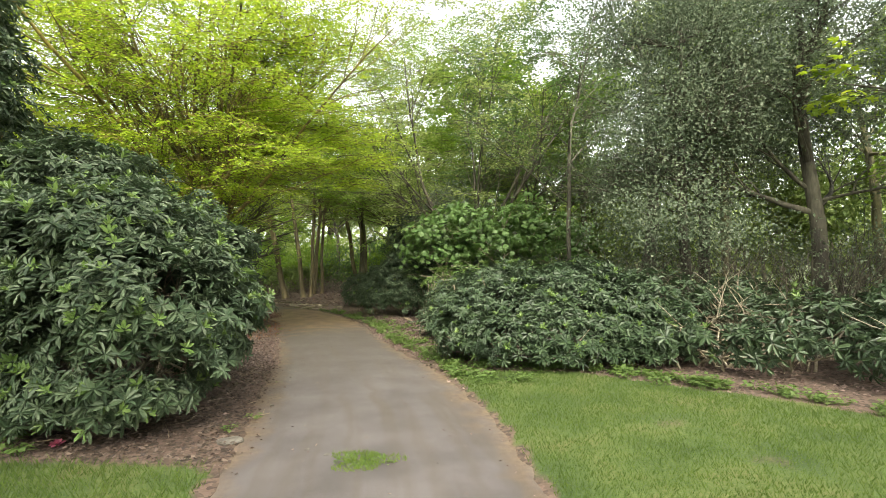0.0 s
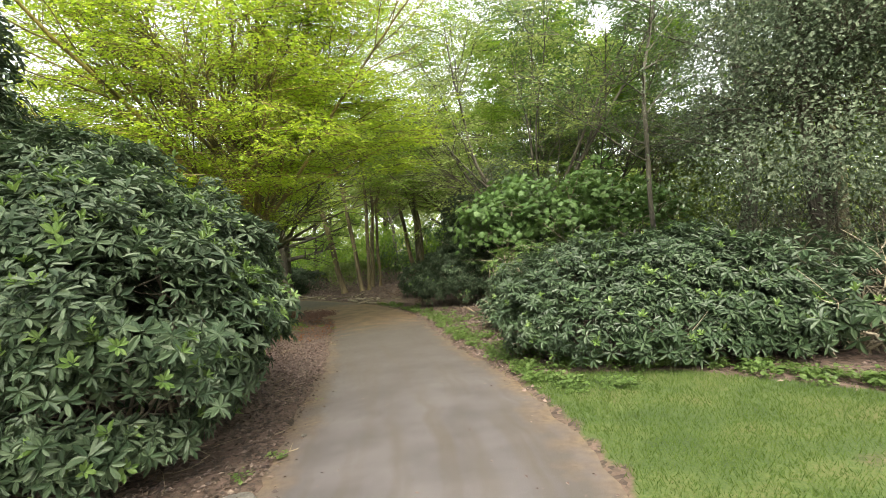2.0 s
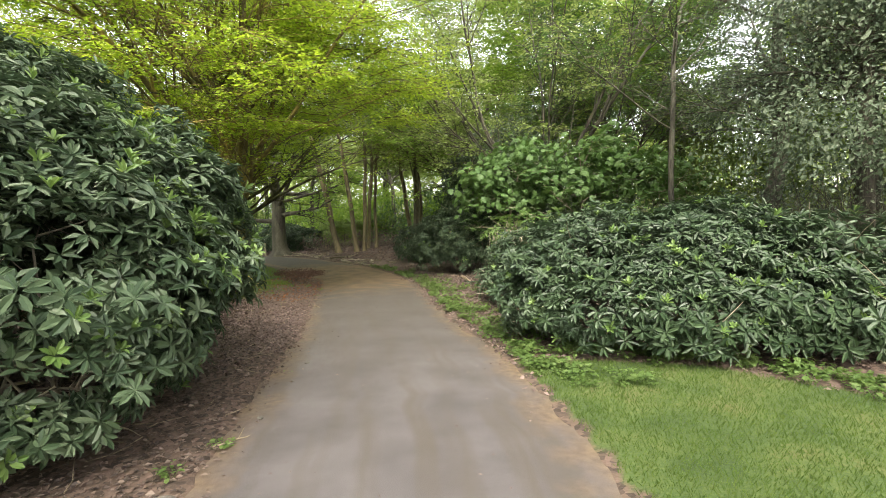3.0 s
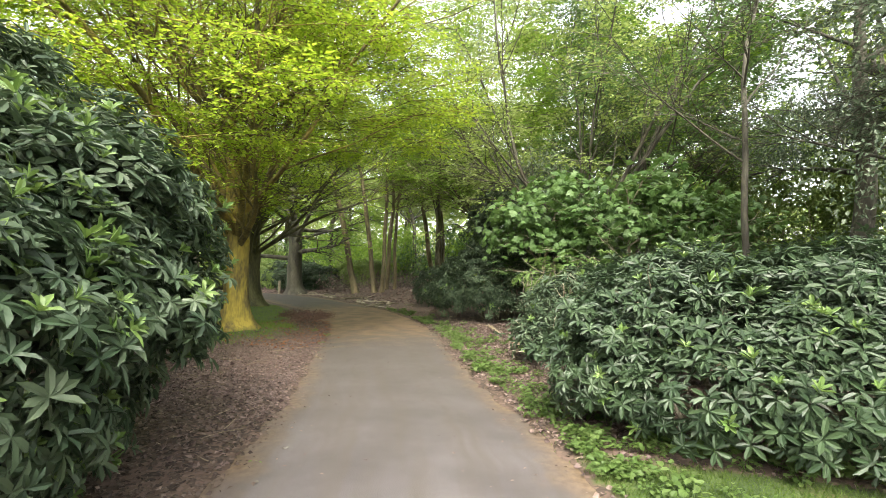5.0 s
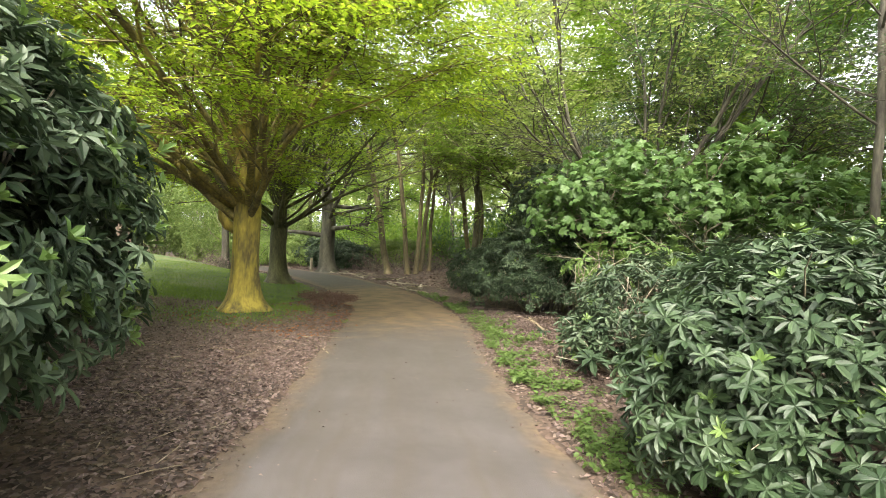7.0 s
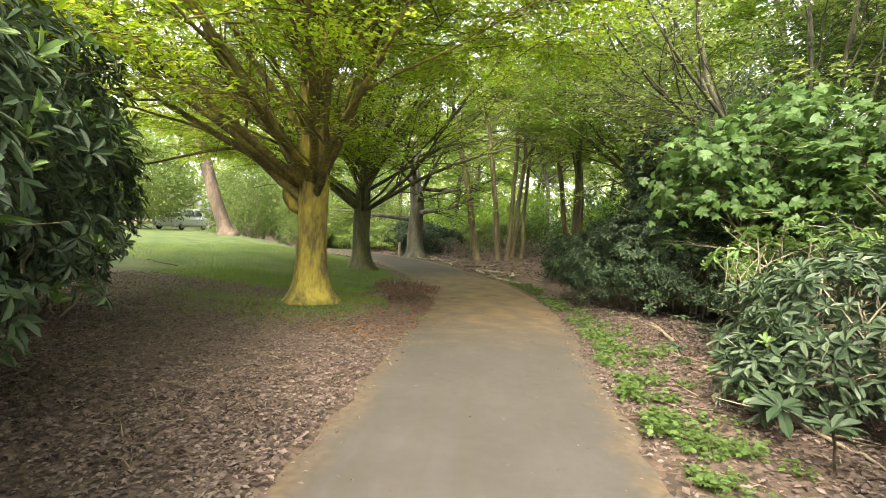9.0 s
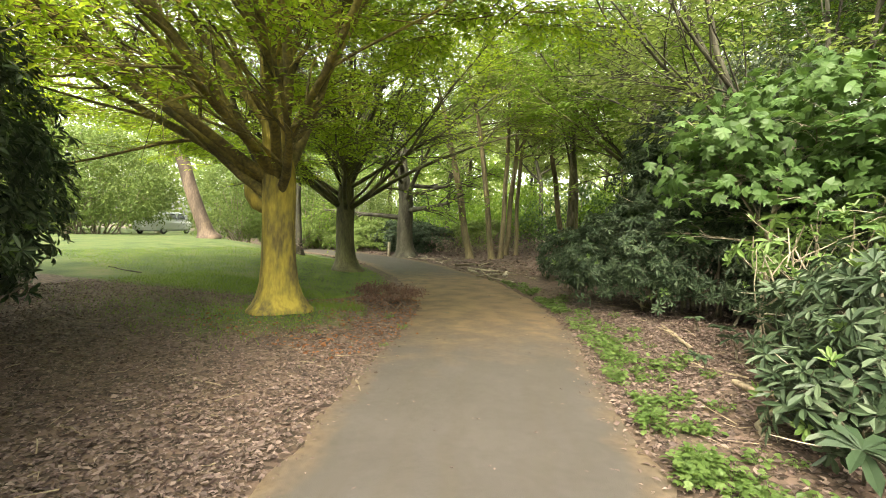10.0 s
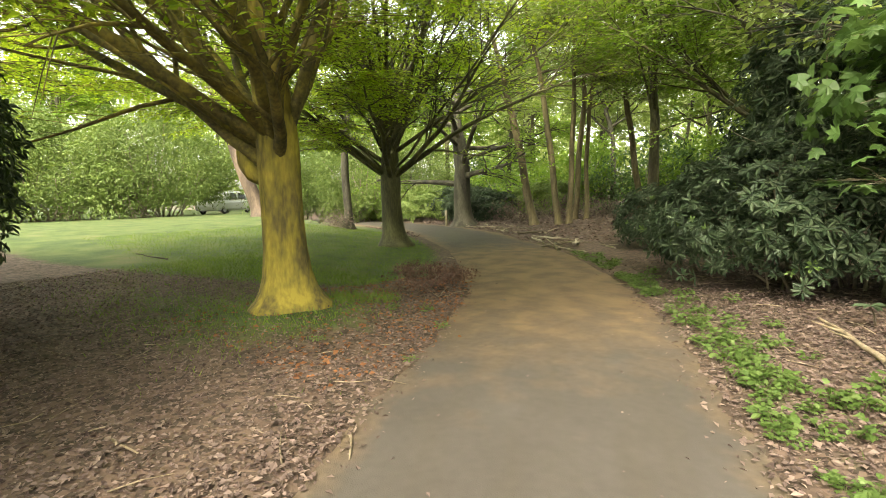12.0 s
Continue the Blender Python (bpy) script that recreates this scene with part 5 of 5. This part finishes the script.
def cow_parsley(at, seed):
    rng = np.random.default_rng(seed)
    root = thing("cow_parsley", (*at, height(*at)), "white-flowered cow parsley among the rhododendron stems", "wildflower", "cow parsley")
    heads, stalks = [], []
    for _ in range(7):
        top = np.array([rng.normal(0, 0.11), rng.normal(0, 0.11), rng.uniform(0.3, 0.5)])
        stalks.append(tube(np.array([(0, 0, -0.01), top * (0.6, 0.6, 0.5), top]), (0.004, 0.003, 0.002), 4))
        n = 26
        p = top + rng.normal(0, 1, (n, 3)) * (0.03, 0.03, 0.006)
        a = rng.uniform(0, 6.28, n)
        heads.append(leaves(p, np.stack([np.cos(a), np.sin(a), np.zeros(n)], 1), np.tile([0, 0, 1.0], (n, 1)), 0.013, 0.013, DIAMOND))
    part("stalk", mesh_of("stalk", *merge(stalks), M_WEED), root)
    part("umbel", mesh_of("umbel", *merge(heads), M_WHITE_PETAL), root, "small white flower heads", "stuff")
    n = 30
    a = rng.uniform(0, 6.28, n)
    p = np.stack([np.cos(a) * 0.1, np.sin(a) * 0.1, rng.uniform(0.05, 0.28, n)], 1) + rng.normal(0, 0.04, (n, 3))
    part("leafage", mesh_of("leafage", *leaves(p, np.stack([np.cos(a), np.sin(a), np.zeros(n)], 1), np.tile([0, 0, 1.0], (n, 1)), 0.06, 0.025, LONG), M_WEED), root, kind="stuff")


def big_whorl(at, z, s, label, seed, mat=M_RHODO):
    """A single low rhododendron shoot on its own stem."""
    rng = np.random.default_rng(seed)
    root = thing("rhododendron_shoot", (*at, height(*at)), label, "shrub", "low rhododendron shoots")
    line = np.array([(0.05, 0.25, -0.02), (0.03, 0.1, z * 0.6), (0, 0, z)])
    part("stem", mesh_of("stem", *tube(line, (0.012, 0.01, 0.006), 5), M_TWIG, True), root)
    v, f = rosette(11, 0.2 * s, 0.07 * s, 8, seed, LONG, True)
    f = np.where(f % len(LONG[0]) == 0, 0, f)
    part("leafage", mesh_of("leafage", v + line[-1], f, mat), root)


def parked_car(at, yaw):
    """A small white hatchback, seen between the shrubs."""
    root = thing("car", (*at, height(*at)), "white hatchback parked behind the shrubs", "car")
    root.rotation_euler = (0, 0, radians(yaw))

    def loft(name, rows, mat, parent, label=""):
        bm = bmesh.new()
        rings = []
        for y, z0, z1, w in rows:
            c = 0.1 * (z1 - z0)
            rings.append([bm.verts.new(p) for p in ((-w * 0.92, y, z0), (-w, y, z0 + 2 * c), (-w, y, z1 - 3 * c), (-w * 0.8, y, z1), (w * 0.8, y, z1), (w, y, z1 - 3 * c), (w, y, z0 + 2 * c), (w * 0.92, y, z0))])
        for a, b in zip(rings, rings[1:]):
            for i in range(8):
                bm.faces.new((a[i], a[(i + 1) % 8], b[(i + 1) % 8], b[i]))
        bm.faces.new(rings[0])
        bm.faces.new(rings[-1][::-1])
        bmesh.ops.recalc_face_normals(bm, faces=bm.faces)
        me = bpy.data.meshes.new(name)
        bm.to_mesh(me)
        bm.free()
        me.materials.append(mat)
        return part(name, me, parent, label)

    body = loft("body", [(-2.0, 0.45, 0.7, 0.7), (-1.9, 0.25, 0.85, 0.82), (-0.9, 0.2, 0.95, 0.87), (0.6, 0.2, 0.95, 0.87), (1.7, 0.22, 0.98, 0.84), (1.95, 0.35, 0.9, 0.75)], M_CAR, root)
    loft("cabin", [(-1.15, 0.94, 0.96, 0.74), (-0.45, 0.94, 1.42, 0.7), (0.7, 0.94, 1.48, 0.7), (1.5, 0.94, 1.3, 0.68), (1.8, 0.94, 1.0, 0.68)], M_CAR, root)
    for side in (-1, 1):
        for y0, y1 in ((-0.55, 0.2), (0.28, 1.15)):
            bm = bmesh.new()
            vs = [bm.verts.new((side * (0.775 if z < 1.1 else 0.7), y, z)) for y, z in ((y0, 0.99), (y1, 0.99), (y1 - 0.06, 1.36), (y0 + 0.16, 1.36))]
            bm.faces.new(vs)
            bmesh.ops.solidify(bm, geom=bm.faces[:], thickness=0.012)
            me = bpy.data.meshes.new("window")
            bm.to_mesh(me)
            bm.free()
            me.materials.append(M_GLASS_DARK)
            part("window", me, body, "dark tinted side window")
        for y in (-1.25, 1.25):
            ring = [(math.cos(t) * 0.25, math.sin(t) * 0.25) for t in np.linspace(0, 2 * math.pi, 21)]
            pts = np.array([(side * 0.78, y + a, 0.31 + b) for a, b in ring])
            wheel = part("wheel", mesh_of("tyre", *tube(pts, np.full(21, 0.07), 8), M_RUBBER, True), root, "black rubber tyre")
            bm = bmesh.new()
            bmesh.ops.create_cone(bm, cap_ends=True, segments=20, radius1=0.2, radius2=0.17, depth=0.1, matrix=pose(side * 0.8, y, 0.31, 0, 90, 0))
            me = bpy.data.meshes.new("rim")
            bm.to_mesh(me)
            bm.free()
            me.materials.append(M_METAL)
            part("rim", me, wheel, "grey alloy wheel rim")


def build_twigs():
    """Fine dry twigs strewn over the leaf mould, and crumbs of leaf blown on to the path."""
    rng = np.random.default_rng(515)
    pieces = []
    while len(pieces) < 420:
        x, y = rng.uniform(-11, 3), rng.uniform(6, 22)
        d, _ = off_path(np.array([x]), np.array([y]))
        if not 0.05 < d[0] < 4.5 or turf_mask(np.array([x]), np.array([y]))[0] > 0.4:
            continue
        a, ln = rng.uniform(0, 6.28), rng.uniform(0.08, 0.4)
        w = np.array([math.cos(a), math.sin(a), rng.normal(0, 0.08)])
        p = np.array([x, y, height(x, y) + 0.02])
        pieces.append(tube(np.array([p, p + w * ln * 0.5 + rng.normal(0, 0.015, 3), p + w * ln]), (0.005, 0.004, 0.002), 4))
    tagged(new("twig_litter", mesh_of("twig_litter", *merge(pieces), M_WOOD_DEAD)), "fine dry twigs strewn over dead leaves", "twigs", kind="stuff")
    i = rng.integers(40, 190, 420)
    s = rng.uniform(0.02, 0.98, 420)
    s = np.where(rng.random(420) < 0.7, np.where(s < 0.5, s**1.8, 1 - (1 - s)**1.8), s)
    c = SIDES[i, :2] * (1 - s)[:, None] + SIDES[i, 2:] * s[:, None]
    p = np.concatenate([c, (0.035 * (1 - (2 * s - 1)**2) + 0.008)[:, None]], 1)
    a = rng.uniform(0, 6.28, 420)
    size = rng.uniform(0.012, 0.045, 420)
    v, f = leaves(p, np.stack([np.cos(a), np.sin(a), rng.normal(0, 0.1, 420)], 1), np.tile([0, 0, 1.0], (420, 1)) + rng.normal(0, 0.2, (420, 3)), size, size * 0.6, DIAMOND)
    tagged(new("leaf_crumbs", mesh_of("leaf_crumbs", v, f, M_LITTER)), "crumbs of dead leaf blown across the tarmac", "dead leaves", kind="stuff")


build_litter()
build_twigs()
build_grass()
build_weeds()
tuft_of_grass((-0.28, 6.1), 0.21, 1500, 0.055, "tuft of grass and weeds growing through the tarmac", 541)
tuft_of_grass((-7.55, 15.15), 0.3, 260, 0.17, "long grass at the foot of the hornbeam", 542)
tuft_of_grass((-7.3, 15.55), 0.22, 200, 0.15, "long grass at the foot of the hornbeam", 543)
stone((-1.75, 6.45), (0.13, 0.09, 0.03), "flat pale stone at the path edge", 3)
STONES = np.random.default_rng(551)
for k in range(26):
    i = STONES.integers(30, 150)
    c = SIDES[i, :2] + (SIDES[i, 2:] - SIDES[i, :2]) * STONES.uniform(0.05, 0.95)
    r = STONES.uniform(0.012, 0.028)
    stone((float(c[0]), float(c[1])), (r * 1.3, r, r * 0.7), "small pale pebble on the tarmac", 20 + k)
petals((-3.2, 6.0), 561)
petals((-4.6, 6.1), 562)
cow_parsley((-1.25, 14.1), 565)
cow_parsley((-1.05, 13.7), 566)
for k, (x, y, z, s) in enumerate([(-1.0, 13.0, 0.28, 1.15), (-1.75, 15.7, 0.3, 0.9), (-1.9, 16.6, 0.25, 0.9), (-2.0, 15.1, 0.2, 0.75), (-1.45, 14.9, 0.35, 0.9), (-1.5, 16.1, 0.5, 0.9), (-0.75, 12.5, 0.35, 0.9), (-2.3, 17.3, 0.25, 0.8), (-1.2, 15.3, 0.55, 1.0)]):
    big_whorl((x, y), z, s, "low grey-green rhododendron shoot over dead leaves", 570 + k)
fallen_branch((-2.4, 16.5), 118, 0.95, 0.028, "pale broken branch lying on dead leaves", 580, 2, lift=0.12)
fallen_branch((-1.2, 14.5), -40, 1.3, 0.035, "thick pale branch under the rhododendron", 581, 1)
fallen_branch((-0.75, 13.4), -52, 1.1, 0.022, "thin pale branch under the rhododendron", 582, 2)
fallen_branch((-1.9, 15.4), 150, 0.7, 0.012, "thin dry twig on dead leaves", 583, 2)
fallen_branch((-5.6, 12.0), 10, 0.35, 0.012, "short dry twig on dead leaves", 584, 0)
fallen_branch((-4.6, 12.9), -40, 0.3, 0.01, "short dry twig on dead leaves", 585, 0)
fallen_branch((-3.05, 11.9), 20, 0.12, 0.008, "scrap of pale bark on the tarmac", 586, 1)
fallen_branch((-2.5, 12.5), 35, 0.18, 0.006, "scrap of pale bark on the tarmac", 587, 2)
fallen_branch((-5.3, 10.9), 5, 0.3, 0.01, "short dry twig on dead leaves", 588, 1)
fallen_branch((-1.95, 7.25), 60, 0.4, 0.008, "thin dry twig at the path edge", 589, 1)
fallen_branch((-13.8, 14.9), 200, 0.9, 0.02, "dark broken branch on the lawn", 590, 3, M_BARK, 0.1)
fallen_branch((-34.5, 14.5), 100, 1.6, 0.22, "dark log at the back of the lawn", 591, 0, M_BARK)
LOGS = np.random.default_rng(600)
for k in range(26):
    i = LOGS.integers(160, 186)
    o = SIDES[i, 2:] + unit(SIDES[i, 2:] - SIDES[i, :2]) * LOGS.uniform(0.25, 1.3)
    az = math.degrees(math.atan2(AHEAD[i, 1], AHEAD[i, 0])) + LOGS.normal(0, 28)
    fallen_branch((float(o[0]), float(o[1])), az, LOGS.uniform(0.8, 2.2), LOGS.uniform(0.02, 0.05), "grey fallen branch along the woodland edge", 610 + k, 2, M_TWIG)
post = thing("post", (-18.2, 29.6, height(-18.2, 29.6)), "short weathered grey wooden post", "post")
part("shaft", mesh_of("shaft", *tube(np.array([(0, 0, -0.1), (0, 0, 0.35), (0.01, 0, 0.8), (0.01, 0, 0.82)]), (0.08, 0.078, 0.075, 0.05), 8), M_TWIG, True), post)
shrub("brush_heap", (-18.6, 23.2), [(0, 0, 0.2, 0.6, 0.5, 0.3)], 500, 0.1, M_LITTER, "dark heap of cut brush beside the slim tree", group="brush heaps", seed=640, stems=30, stem_r=0.014)
shrub("brush_heap", (-7.55, 16.9), [(0, 0, 0.04, 0.85, 0.65, 0.12), (0.35, -0.8, 0.02, 0.5, 0.6, 0.08), (-0.6, 0.3, 0.03, 0.55, 0.45, 0.1)], 3200, 0.05, M_MULCH, "reddish-brown heap of swept dead leaves", group="brush heaps", seed=641, stems=8, stem_r=0.006, loose=0.07)
parked_car((-34.9, 26.4), 30)
